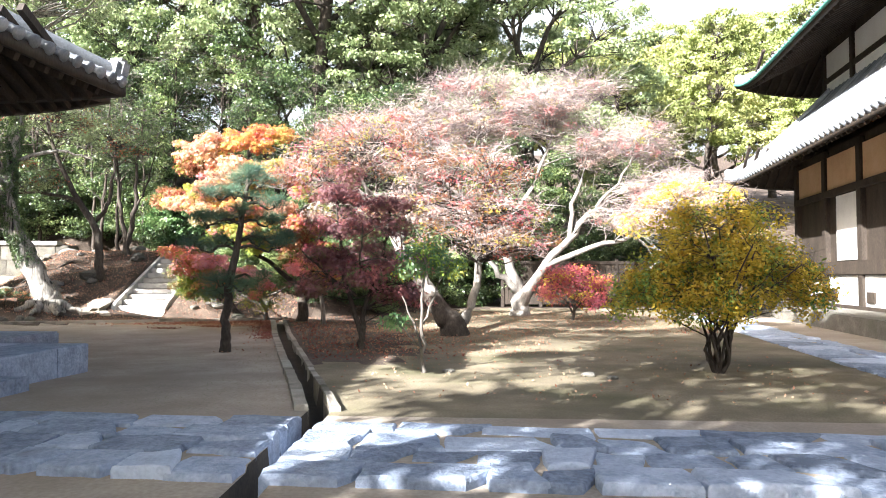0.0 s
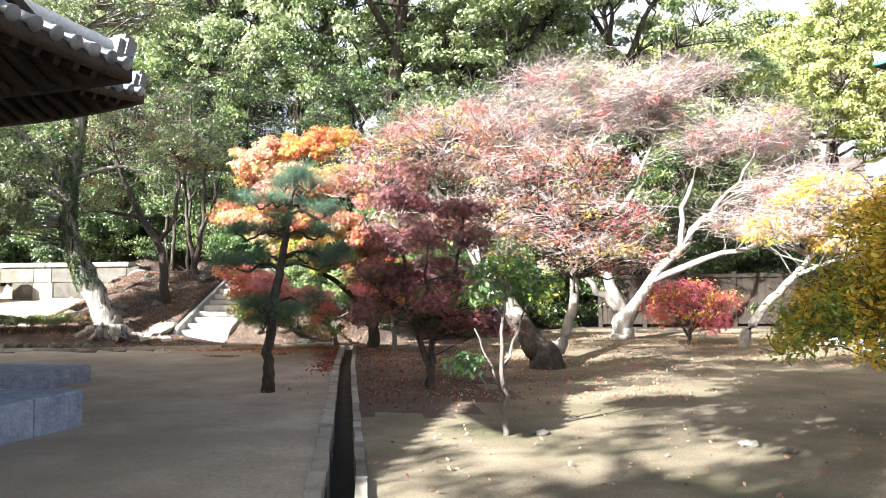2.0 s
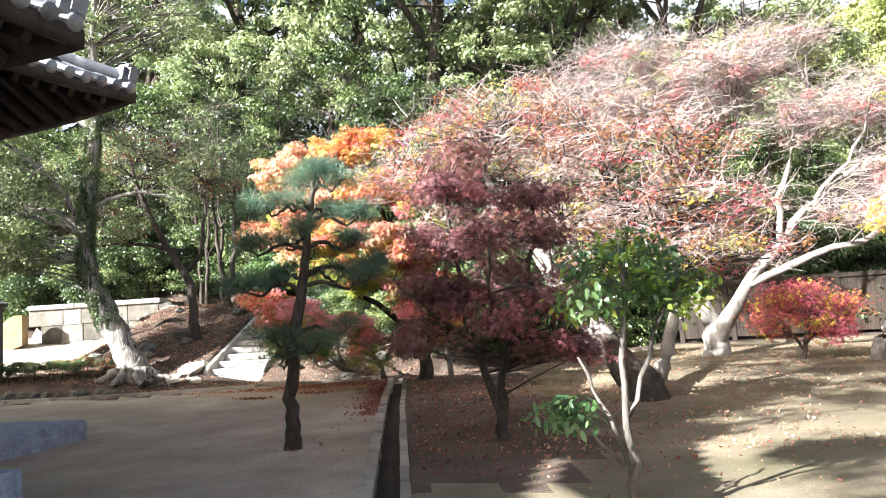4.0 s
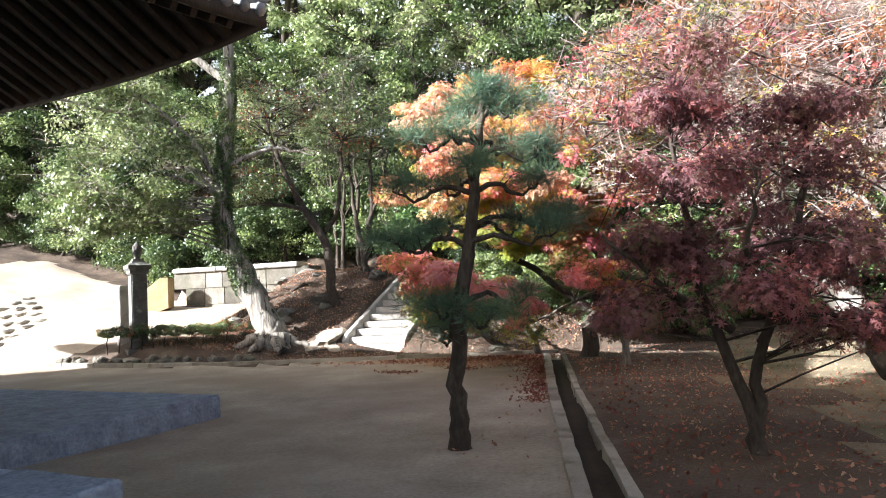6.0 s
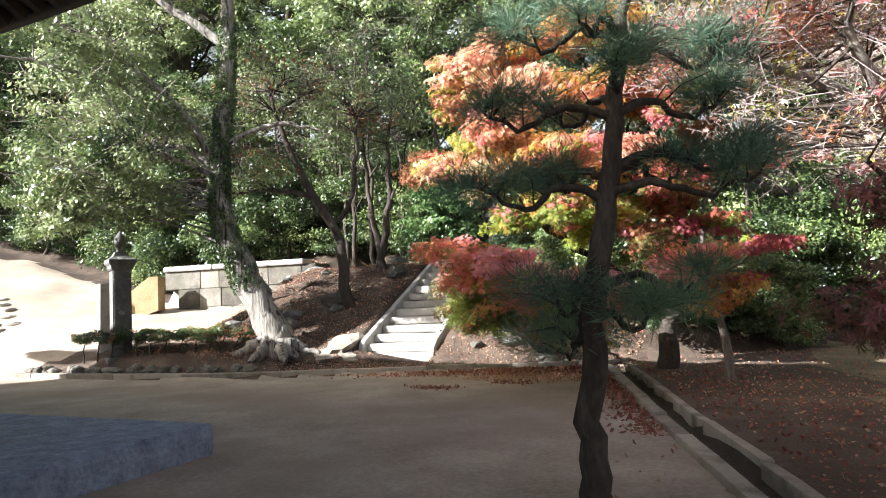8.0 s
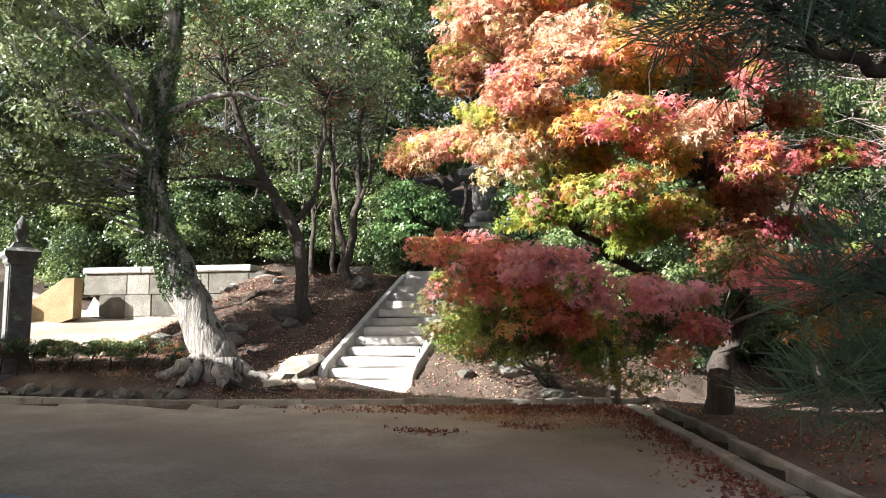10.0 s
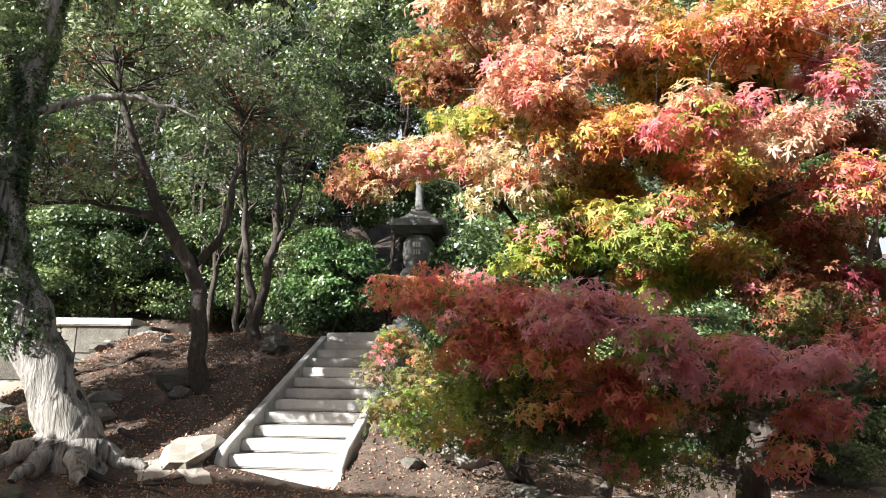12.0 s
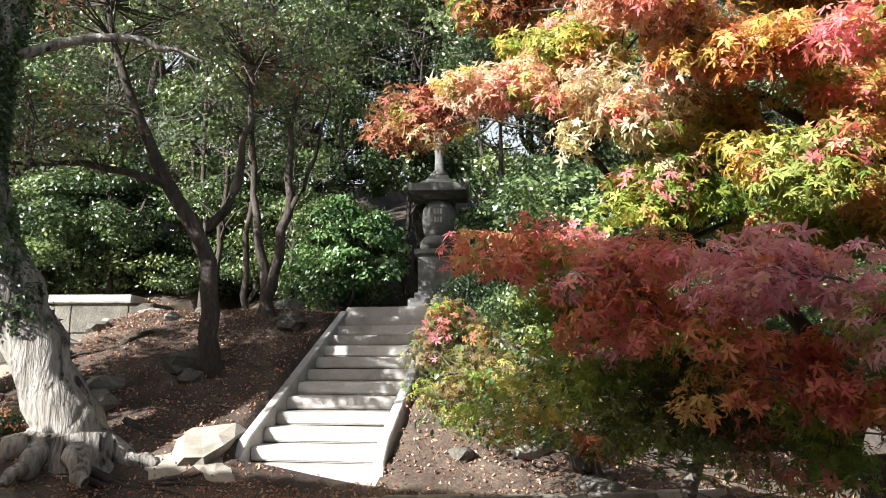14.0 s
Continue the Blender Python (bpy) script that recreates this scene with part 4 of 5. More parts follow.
plant("crimson_maple", "small Japanese maple with crimson leaves darkened for shade", "tree", (-2.2, 14.4, 0),
      [[(0.05, 0, -0.1, 0.085), (0.02, 0, 0.3, 0.06), (-0.2, 0.05, 0.9, 0.045), (-0.4, 0.1, 1.9, 0.03), (-0.5, 0.1, 2.9, 0.015)], [(0.04, 0, 0.25, 0.055), (0.14, -0.05, 0.9, 0.042), (0.5, 0.0, 2.0, 0.03), (0.6, 0.1, 2.8, 0.012)],
       [(-0.1, 0.05, 1.0, 0.04), (-0.7, -0.2, 1.5, 0.025), (-1.1, -0.3, 1.9, 0.012)], [(0.1, 0, 0.9, 0.035), (0.5, 0.5, 1.4, 0.022), (0.9, 0.5, 1.8, 0.01)], [(0, 0, 1.3, 0.03), (0.1, -0.6, 1.8, 0.02), (0.2, -0.9, 2.2, 0.01)]],
      [(-0.6, -0.1, 1.75, 0.85, 0.75, 0.25, 36), (0.65, 0.1, 1.6, 0.9, 0.75, 0.25, 36), (0.0, 0.0, 2.35, 1.1, 0.9, 0.3, 46), (0.1, 0.0, 1.95, 0.9, 0.7, 0.3, 16), (-0.35, 0.1, 2.95, 0.75, 0.65, 0.28, 30), (0.5, 0.0, 2.75, 0.6, 0.6, 0.2, 20), (-0.25, 0, 3.35, 0.35, 0.35, 0.2, 10), (-0.9, -0.2, 1.15, 0.55, 0.5, 0.25, 20), (0.85, -0.1, 1.05, 0.6, 0.5, 0.22, 22), (0.1, -0.5, 1.35, 0.6, 0.4, 0.25, 20)],
      [("crown", L_CRIMSON_SHADE, 0.78, 56, 0.18, 0.055, "maple"), ("red_leaves", L_CRIMRED, 1.0, 52, 0.17, 0.055, "maple")], BARK_DARK, 2, 0.02, 7, 0.007, flat=0.5, shell=0.1)

plant("evergreen_sapling", "young broadleaf evergreen with glossy green leaves", "tree", (-0.72, 11.2, 0),
      [[(0, 0, -0.1, 0.042), (0.0, 0, 0.4, 0.03), (-0.03, 0.02, 0.9, 0.024), (0.05, 0.0, 1.5, 0.016), (0.1, 0, 2.0, 0.01)], [(0, 0, 0.25, 0.022), (-0.12, 0.02, 0.7, 0.015), (-0.3, 0, 1.1, 0.012)], [(0, 0, 0.7, 0.02), (0.2, 0.05, 1.2, 0.014), (0.4, 0, 1.6, 0.008)], [(0, 0, 0.35, 0.016), (-0.25, -0.05, 0.6, 0.01), (-0.45, -0.1, 0.75, 0.006)]],
      [(0.05, 0, 1.68, 0.36, 0.36, 0.24, 40), (0.38, 0.05, 1.5, 0.26, 0.26, 0.15, 18), (-0.22, 0, 1.45, 0.22, 0.22, 0.14, 12), (-0.45, -0.1, 0.76, 0.2, 0.18, 0.09, 9)],
      [("crown", L_BUSH, 0.62, 26, 0.12, 0.07, "blade"), ("young_leaves", L_YGREEN, 1.0, 18, 0.12, 0.065, "blade")], BARK_GREY, 3, 0.012, 7, 0.006)

stems = [[(0.05 * math.cos(k), 0.05 * math.sin(k), -0.1, 0.03), (0.16 * math.cos(k * 1.7), 0.16 * math.sin(k * 1.7), 0.5, 0.022), ((0.5 + 0.3 * (k % 3)) * math.cos(k * 2.39), (0.5 + 0.3 * (k % 3)) * math.sin(k * 2.39), 1.3 + 0.25 * (k % 4), 0.008)] for k in range(16)]
plant("yellow_shrub", "many-stemmed shrub with fine yellow and green autumn leaves", "shrub", (3.55, 11.45, 0), stems,
      [(0, 0, 1.7, 1.1, 1.0, 0.5, 170), (-0.85, 0, 1.3, 0.7, 0.7, 0.4, 80), (0.85, 0.1, 1.45, 0.75, 0.7, 0.4, 84), (-0.2, -0.4, 1.05, 0.9, 0.6, 0.3, 60), (-0.4, 0, 2.2, 0.5, 0.5, 0.22, 24), (0.45, 0.1, 2.3, 0.45, 0.5, 0.22, 20), (1.3, 0, 1.1, 0.4, 0.4, 0.25, 16), (-1.35, 0, 1.0, 0.4, 0.4, 0.22, 14)],
      [("crown", L_YELLOW, 0.7, 76, 0.13, 0.058, "oval"), ("green_leaves", L_YGREEN, 1.0, 56, 0.13, 0.058, "oval")], BARK_DARK, 4, 0.012, 6, 0.006, sprays=3, spray_len=0.35, spray_mat=BARK_DARK, flat=1.1, shell=0.25)

# Limbs get a paler bark than the foot, as if sunlit.
plant("leaning_maple", "old maple with a thick dark foot and leaning limbs paled as sunlit", "tree", (-0.55, 17.4, 0),
      [[(0.05, 0, -0.2, 0.42), (0.0, 0.0, 0.25, 0.3), (-0.3, 0.1, 0.6, 0.23), (-0.62, 0.27, 1.08, 0.19)], [(-0.5, 0.2, 0.9, 0.2), (-1.2, 0.6, 1.95, 0.15), (-1.9, 1.2, 2.9, 0.11), (-3.0, 1.6, 4.0, 0.06), (-4.0, 1.4, 4.6, 0.025)], [(0.1, 0, 0.05, 0.2), (0.35, 0.1, 0.5, 0.12), (0.6, 0.4, 1.4, 0.09), (0.5, 0.6, 2.7, 0.08), (1.0, 0.5, 4.0, 0.03)],
       [(-1.4, 0.8, 2.2, 0.09), (-1.0, 0.6, 3.2, 0.06), (-1.3, 0.2, 4.4, 0.03)], [(-2.0, 1.2, 3.0, 0.07), (-2.3, 0.6, 3.9, 0.045), (-1.9, 0.3, 4.6, 0.02)], [(0.55, 0.6, 2.5, 0.06), (-0.2, 0.4, 3.4, 0.04), (-0.5, 0.4, 4.3, 0.02)], [(-2.6, 1.5, 3.6, 0.05), (-3.4, 0.8, 3.8, 0.03), (-4.2, 0.4, 3.9, 0.015)]],
      [(-2.2, 0.8, 4.4, 2.2, 1.6, 0.6, 110), (0.2, 0.4, 3.9, 1.8, 1.4, 0.6, 85), (-3.6, 0.8, 3.9, 1.3, 1.1, 0.5, 55), (-0.6, -0.2, 3.0, 1.6, 1.1, 0.4, 55), (1.2, 0.2, 2.9, 1.2, 1.0, 0.4, 40), (-1.8, 1.0, 5.1, 1.6, 1.3, 0.4, 55), (-2.6, 0.6, 2.9, 1.0, 0.8, 0.35, 25), (0.3, -0.3, 2.3, 1.4, 0.9, 0.4, 36), (1.7, 0.2, 2.2, 1.1, 0.9, 0.4, 30)],
      [("crown", L_RUSSET, 0.3, 44, 0.22, 0.06, "lobed"), ("red_leaves", L_RED, 0.18, 44, 0.22, 0.06, "lobed"), ("green_leaves", L_GOLD, 0.14, 40, 0.22, 0.06, "lobed"), ("pale_leaves", L_PINK, 0.24, 36, 0.22, 0.065, "lobed")], BARK_DARK, 5, 0.03, 9, 0.012, sprays=14, spray_len=0.45, lit_limb_bark=BARK_PALE)

plant("spreading_maple", "wide old maple with pale bare limbs and faded pink leaves", "tree", (1.45, 25.3, 0.05),
      [[(x, y, z, q * (0.72 if z > 0.6 else 0.85)) for x, y, z, q in limb] for limb in [[(0, 0, -0.3, 0.5), (0.0, 0, 0.3, 0.36), (-0.1, 0, 1.1, 0.3), (-0.5, 0.1, 2.2, 0.22), (-0.4, 0.1, 3.6, 0.16), (-1.2, 0, 5.2, 0.09), (-1.6, 0, 7.2, 0.03)], [(0.05, -0.05, 0.4, 0.3), (0.7, -0.2, 1.5, 0.22), (1.6, -0.3, 2.6, 0.16), (2.6, -0.3, 3.7, 0.11), (4.2, -0.4, 4.6, 0.06), (5.8, -0.3, 5.2, 0.025)],
       [(0.9, -0.2, 1.7, 0.16), (2.4, -0.4, 2.3, 0.12), (3.9, -0.6, 2.7, 0.08), (5.4, -0.5, 3.6, 0.03)], [(-0.45, 0.1, 2.3, 0.16), (-1.8, -0.3, 3.8, 0.12), (-3.4, -0.5, 5.3, 0.08), (-5.0, -0.6, 6.4, 0.03)], [(-0.4, 0.1, 3.4, 0.12), (0.6, 0.0, 4.8, 0.09), (1.2, 0, 6.6, 0.05), (1.8, 0, 8.0, 0.02)],
       [(1.7, -0.3, 2.7, 0.12), (1.9, -0.2, 4.2, 0.09), (2.6, -0.2, 5.8, 0.05), (2.8, -0.2, 7.4, 0.02)], [(-0.1, 0, 0.9, 0.2), (-0.9, -0.5, 1.6, 0.12), (-1.6, -0.9, 2.8, 0.08), (-2.6, -1.0, 4.0, 0.03)], [(2.6, -0.3, 3.7, 0.08), (3.4, -1.0, 4.8, 0.05), (3.9, -1.2, 6.2, 0.02)], [(-1.8, -0.3, 3.6, 0.08), (-2.4, -0.8, 5.2, 0.05), (-3.0, -1.0, 7.0, 0.02)]]],
      [(-5.0, -0.4, 6.4, 2.2, 1.8, 0.5, 56), (-2.6, -0.4, 6.5, 2.6, 2.0, 0.8, 140), (0.4, -0.2, 7.0, 2.4, 1.9, 0.8, 130), (3.4, -0.5, 5.8, 2.2, 1.7, 0.8, 110), (-3.2, -1.2, 5.2, 2.0, 1.5, 0.5, 30), (5.0, -0.8, 4.2, 1.8, 1.3, 0.6, 70), (-1.6, -0.2, 7.9, 2.2, 1.5, 0.4, 60), (2.0, -0.2, 7.9, 1.4, 1.2, 0.35, 36), (3.6, -1.0, 3.3, 1.4, 1.0, 0.35, 30), (-3.2, -1.5, 3.5, 1.9, 1.2, 0.5, 20)],
      [("crown", L_PINK, 0.36, 44, 0.17, 0.085, "lobed"), ("red_leaves", L_REDPINK, 0.22, 48, 0.18, 0.09, "lobed"), ("green_leaves", L_GOLD, 0.08, 30, 0.18, 0.08, "lobed")], BARK_PALE, 6, 0.05, 9, 0.014, sprays=24, spray_len=0.8, shell=0.3)

plant("bent_maple", "slender pale leaning maple trunk with thin autumn leaves", "tree", (4.2, 22.4, 0.0),
      [[(0, 0, -0.2, 0.17), (0.1, 0, 0.4, 0.13), (0.7, 0.1, 1.2, 0.11), (1.5, 0.2, 2.0, 0.08), (2.2, 0.2, 3.2, 0.04), (2.5, 0.2, 4.2, 0.015)], [(1.3, 0.2, 1.8, 0.06), (2.3, -0.2, 2.2, 0.04), (3.4, -0.4, 2.4, 0.015)]],
      [(2.2, 0, 3.6, 1.7, 1.2, 0.7, 90), (3.0, -0.3, 2.7, 1.4, 1.0, 0.5, 60), (1.0, 0.0, 3.0, 1.0, 0.9, 0.4, 35)], [("crown", L_YELLOW, 0.5, 55, 0.24, 0.08, "lobed"), ("pale_leaves", L_PINK, 1.0, 40, 0.26, 0.09, "lobed")], BARK_PALE, 7, 0.02, 8, 0.01, sprays=10, spray_len=0.5)

plant("scarlet_maple", "small low maple with bright orange-red leaves", "shrub", (3.0, 23.2, 0.02),
      [[(0, 0, -0.1, 0.06), (0.1, 0, 0.5, 0.04), (0.3, 0, 1.2, 0.02)], [(0, 0, 0.2, 0.04), (-0.4, 0, 0.9, 0.02), (-0.7, 0, 1.3, 0.01)], [(0.05, 0, 0.3, 0.04), (0.6, 0.1, 0.8, 0.02), (1.0, 0, 1.2, 0.01)]],
      [(0, 0, 1.35, 1.0, 0.8, 0.35, 60), (-0.6, -0.2, 0.9, 0.5, 0.5, 0.35, 24), (0.4, -0.3, 0.7, 0.5, 0.5, 0.4, 26), (0.95, 0, 1.1, 0.5, 0.5, 0.3, 22)], [("crown", L_RED, 0.8, 40, 0.26, 0.075, "lobed"), ("yellow_leaves", L_YELLOW, 1.0, 30, 0.26, 0.07, "lobed")], BARK_DARK, 8, 0.02, 6, 0.008)

# ---- the orange maple by the stairs ----
def tiered(tiers, density):
    """Leaf tiers as flat ellipsoids of clumps that bow down at their rim, and the leaf colour of each."""
    blobs, tints = [], []
    for cx, cy, cz, rx, ry, rz_, tint in tiers:
        n = max(8, int(density * rx * ry * 3.1))
        blobs.append((cx, cy, cz + 0.4 * rz_, rx * 1.1, ry, rz_ * 1.3, n))
        blobs.append((cx - 0.2 * rx, cy - 0.6 * ry, cz - 1.1 * rz_, rx * 0.95, ry * 0.5, rz_ * 1.3, n // 2))
        tints += [tint, tint]
    return blobs, tints


def reach(tiers, nodes):
    """A limb to each tier from the nearest of the given forks."""
    out = []
    for cx, cy, cz, rx, *_ in tiers:
        fx, fy, fz, fr = min(nodes, key=lambda q: (q[0] - cx) ** 2 + (q[1] - cy) ** 2 + 2 * (q[2] - cz + 0.4) ** 2)
        out.append([(fx, fy, fz, fr * 0.6), (fx * 0.55 + cx * 0.45, fy * 0.55 + cy * 0.45, fz * 0.5 + cz * 0.5 + 0.1, fr * 0.38), (cx, cy, cz - 0.02, 0.012), (cx + (cx - fx) * 0.3, cy + (cy - fy) * 0.3, cz - 0.08, 0.005)])
    return out


ORANGE_TIERS = [
    (-0.53, -1.60, 3.29, 0.54, 0.43, 0.16, "orange"), (0.43, -1.30, 2.53, 0.48, 0.38, 0.15, "russet"), (-0.31, -1.50, 2.47, 0.44, 0.35, 0.14, "gold"), (-1.41, -1.20, 3.16, 0.55, 0.44, 0.16, "gold"), (-0.83, -1.30, 2.28, 0.56, 0.45, 0.13, "green"), (0.18, -1.50, 2.07, 0.46, 0.37, 0.12, "russet"), (0.81, -1.40, 3.48, 0.30, 0.24, 0.12, "russet"), (0.06, -1.20, 4.17, 0.48, 0.38, 0.15, "gold"),
    (-1.38, -1.79, 4.38, 0.86, 0.69, 0.17, "pale"), (-0.04, -1.97, 4.25, 0.85, 0.68, 0.18, "orange"), (-2.87, -0.70, 4.80, 0.73, 0.59, 0.2, "russet"), (-1.84, -2.16, 3.81, 0.54, 0.43, 0.14, "pale"), (-1.30, -1.97, 3.45, 0.63, 0.50, 0.16, "orange"),
    (-2.87, -1.60, 3.44, 0.57, 0.45, 0.12, "pale"), (-2.15, -1.88, 3.13, 0.52, 0.41, 0.14, "cream"), (-0.70, -2.71, 3.23, 0.40, 0.32, 0.10, "red"), (-0.08, -2.43, 3.17, 0.41, 0.33, 0.10, "pale"), (-1.06, -2.16, 2.53, 0.45, 0.36, 0.14, "gold"),
    (-1.84, -1.60, 2.55, 0.57, 0.45, 0.16, "green"), (0.34, -0.70, 3.06, 0.54, 0.44, 0.16, "russet"), (0.36, -2.34, 2.79, 0.22, 0.17, 0.10, "red"), (-0.74, -1.51, 4.14, 0.57, 0.46, 0.18, "gold"), (-3.88, -0.40, 3.74, 0.51, 0.41, 0.15, "russet"),
    (0.47, -2.16, 3.75, 0.31, 0.25, 0.14, "red"), (-2.21, -1.79, 5.03, 0.82, 0.65, 0.20, "pale"), (-0.84, -1.70, 5.22, 0.97, 0.77, 0.20, "orange"), (-0.32, -1.79, 3.06, 0.39, 0.30, 0.13, "orange"), (-2.37, -1.51, 3.77, 0.52, 0.41, 0.15, "gold")]
orange_limbs = [[(0, 0, -0.2, 0.2), (0.05, 0, 0.5, 0.15), (0.3, -0.2, 1.2, 0.12), (0.45, -0.4, 1.9, 0.09), (-0.04, -0.9, 2.9, 0.07), (-0.3, -1.1, 3.4, 0.055), (-0.7, -1.2, 4.4, 0.035), (-1.0, -1.2, 5.4, 0.015)],
                [(0.1, -0.1, 0.9, 0.09), (-0.8, -0.7, 1.7, 0.065), (-1.6, -1.0, 2.3, 0.045), (-2.4, -1.1, 3.0, 0.025), (-3.0, -1.0, 3.5, 0.01)], [(-0.1, -0.9, 2.9, 0.06), (-1.2, -1.1, 3.6, 0.04), (-2.2, -1.1, 4.4, 0.02), (-2.8, -0.9, 4.8, 0.01)]]
blobs, tints = tiered(ORANGE_TIERS, 34)
plant("orange_maple", "tall maple with tiered orange, red and yellow autumn leaves", "tree", (-5.35, 21.95, 0.05),
      orange_limbs, blobs,
      [("pale", L_PALE_LIT, 1.0, 46, 0.15, 0.075, "maple"), ("orange", L_ORANGE, 1.0, 46, 0.15, 0.075, "maple"), ("gold", L_GOLD, 1.0, 46, 0.15, 0.075, "maple"), ("red", L_LOWRED, 1.0, 44, 0.15, 0.075, "maple"), ("cream", L_CREAM, 1.0, 44, 0.15, 0.075, "maple"), ("green", L_YGREEN, 1.0, 40, 0.15, 0.075, "maple"), ("russet", L_RUSSET, 1.0, 44, 0.16, 0.07, "maple")],
      BARK_DARK, 9, 0.03, 8, 0.007, flat=0.55, shell=0.1, tints=tints, branches=reach(ORANGE_TIERS, [p for l in orange_limbs for p in l[2:-1]]))
plant("side_maple", "slender maple stem with a few red leaf sprays", "tree", (-4.31, 20.46, 0.0),
      [[(0, 0, -0.15, 0.075), (-0.05, 0, 0.5, 0.06), (-0.13, 0, 0.95, 0.052), (-0.25, -0.05, 1.7, 0.04), (-0.2, 0.1, 2.5, 0.025), (0.1, 0.2, 3.2, 0.01)], [(-0.2, 0, 1.3, 0.03), (0.3, -0.2, 1.7, 0.02), (0.7, -0.3, 1.9, 0.008)], [(-0.22, 0, 1.5, 0.03), (-0.6, 0.2, 1.9, 0.02), (-0.9, 0.3, 2.0, 0.008)]],
      [(-0.1, 0.1, 2.2, 0.7, 0.6, 0.2, 20), (0.6, -0.2, 1.85, 0.45, 0.4, 0.14, 14), (-0.6, 0.2, 1.75, 0.5, 0.4, 0.14, 14), (0.1, 0.2, 3.0, 0.6, 0.5, 0.2, 16), (0.1, -0.2, 1.35, 0.4, 0.35, 0.12, 10)], [("crown", L_RED, 0.7, 52, 0.16, 0.07, "maple"), ("green_leaves", L_YGREEN, 1.0, 44, 0.16, 0.07, "maple")], BARK_GREY, 19, 0.015, 7, 0.006, flat=0.35, shell=0.15)
LOW_TIERS = [
    (-1.70, -1.73, 1.93, 0.42, 0.34, 0.10, "red"), (-1.01, -2.01, 1.82, 0.46, 0.37, 0.10, "red"), (-0.36, -2.38, 1.67, 0.47, 0.38, 0.10, "mauve"), (0.06, -2.56, 1.41, 0.30, 0.25, 0.10, "mauve"), (-0.90, -2.10, 1.48, 0.44, 0.35, 0.10, "orange"),
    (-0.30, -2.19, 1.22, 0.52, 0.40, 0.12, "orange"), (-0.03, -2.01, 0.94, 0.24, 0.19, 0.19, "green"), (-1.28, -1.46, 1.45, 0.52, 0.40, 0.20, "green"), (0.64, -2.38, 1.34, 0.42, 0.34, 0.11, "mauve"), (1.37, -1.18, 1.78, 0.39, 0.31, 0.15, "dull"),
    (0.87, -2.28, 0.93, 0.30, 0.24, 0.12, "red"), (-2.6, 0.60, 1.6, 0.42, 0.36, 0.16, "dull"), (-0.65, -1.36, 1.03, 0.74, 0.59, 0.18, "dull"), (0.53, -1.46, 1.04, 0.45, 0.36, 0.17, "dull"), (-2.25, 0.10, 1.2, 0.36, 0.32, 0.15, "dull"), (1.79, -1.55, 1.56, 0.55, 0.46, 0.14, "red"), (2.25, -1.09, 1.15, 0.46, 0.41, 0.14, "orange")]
low_limbs = [[(-0.3, 1.9, -0.2, 0.09), (-0.25, 1.2, 0.4, 0.07), (-0.1, -0.2, 0.8, 0.055), (-0.5, -0.8, 1.3, 0.04), (-1.0, -1.4, 1.75, 0.02), (-1.6, -1.5, 1.9, 0.008)], [(-0.15, 0.4, 0.65, 0.05), (0.3, -0.9, 1.05, 0.03), (0.5, -1.8, 1.3, 0.012)], [(-0.2, 0.8, 0.55, 0.035), (1.2, -0.5, 1.0, 0.025), (2.0, -1.0, 1.4, 0.01)], [(-0.28, 1.5, 0.2, 0.05), (-1.2, 0.9, 0.9, 0.03), (-2.2, 0.5, 1.5, 0.012)]]
blobs, tints = tiered(LOW_TIERS, 27)
plant("low_red_maple", "low spreading maple with layered red and orange branches", "tree", (-6.47, 21.22, 0.12), low_limbs, blobs,
      [("red", L_LOWRED, 1.0, 40, 0.14, 0.068, "maple"), ("mauve", L_MAUVE, 1.0, 40, 0.14, 0.068, "maple"), ("orange", L_ORANGE, 1.0, 38, 0.14, 0.068, "maple"), ("green", L_YGREEN, 1.0, 40, 0.14, 0.065, "maple"), ("dull", L_DULL_SHADED, 1.0, 36, 0.15, 0.065, "maple")], BARK_GREY, 10, 0.02, 7, 0.006, flat=0.5, shell=0.1, tints=tints, branches=reach(LOW_TIERS, [p for l in low_limbs for p in l[1:-1]]))
plant("green_bank_shrub", "yellow-green leafy shrub on the bank below the maples", "shrub", (-7.9, 21.75, 0.1),
      [[(0.05 * k, 1.75, -0.1, 0.03), (0.2 * math.cos(k * 2.1), 0.2 * math.sin(k * 2.1) + 0.7, 0.45, 0.02), (0.7 * math.cos(k * 2.1), 0.6 * math.sin(k * 2.1) - 0.5, 1.1, 0.008)] for k in range(7)],
      [(-0.1, -0.9, 1.0, 0.9, 0.6, 0.4, 44), (0.9, -1.3, 0.95, 0.8, 0.5, 0.5, 40), (0.3, -1.6, 1.3, 0.8, 0.4, 0.25, 24), (-0.6, -0.2, 0.8, 0.7, 0.5, 0.4, 40), (1.6, -0.6, 0.6, 0.6, 0.5, 0.4, 30), (-1.15, 0.5, 0.95, 0.5, 0.5, 0.3, 22)], [("crown", L_GOLD, 0.3, 44, 0.17, 0.055, "lobed"), ("green_leaves", L_YGREEN, 0.5, 46, 0.17, 0.055, "lobed"), ("bright_leaves", L_BUSH, 1.0, 26, 0.15, 0.075, "oval")], BARK_GREY, 11, 0.015, 5, 0.006)

# ---- trees on the bank ----
def lean(lat, z, rad, dep=0.0):
    x, y, _ = across(lat, dep, 0)
    return (x, y, z, rad)


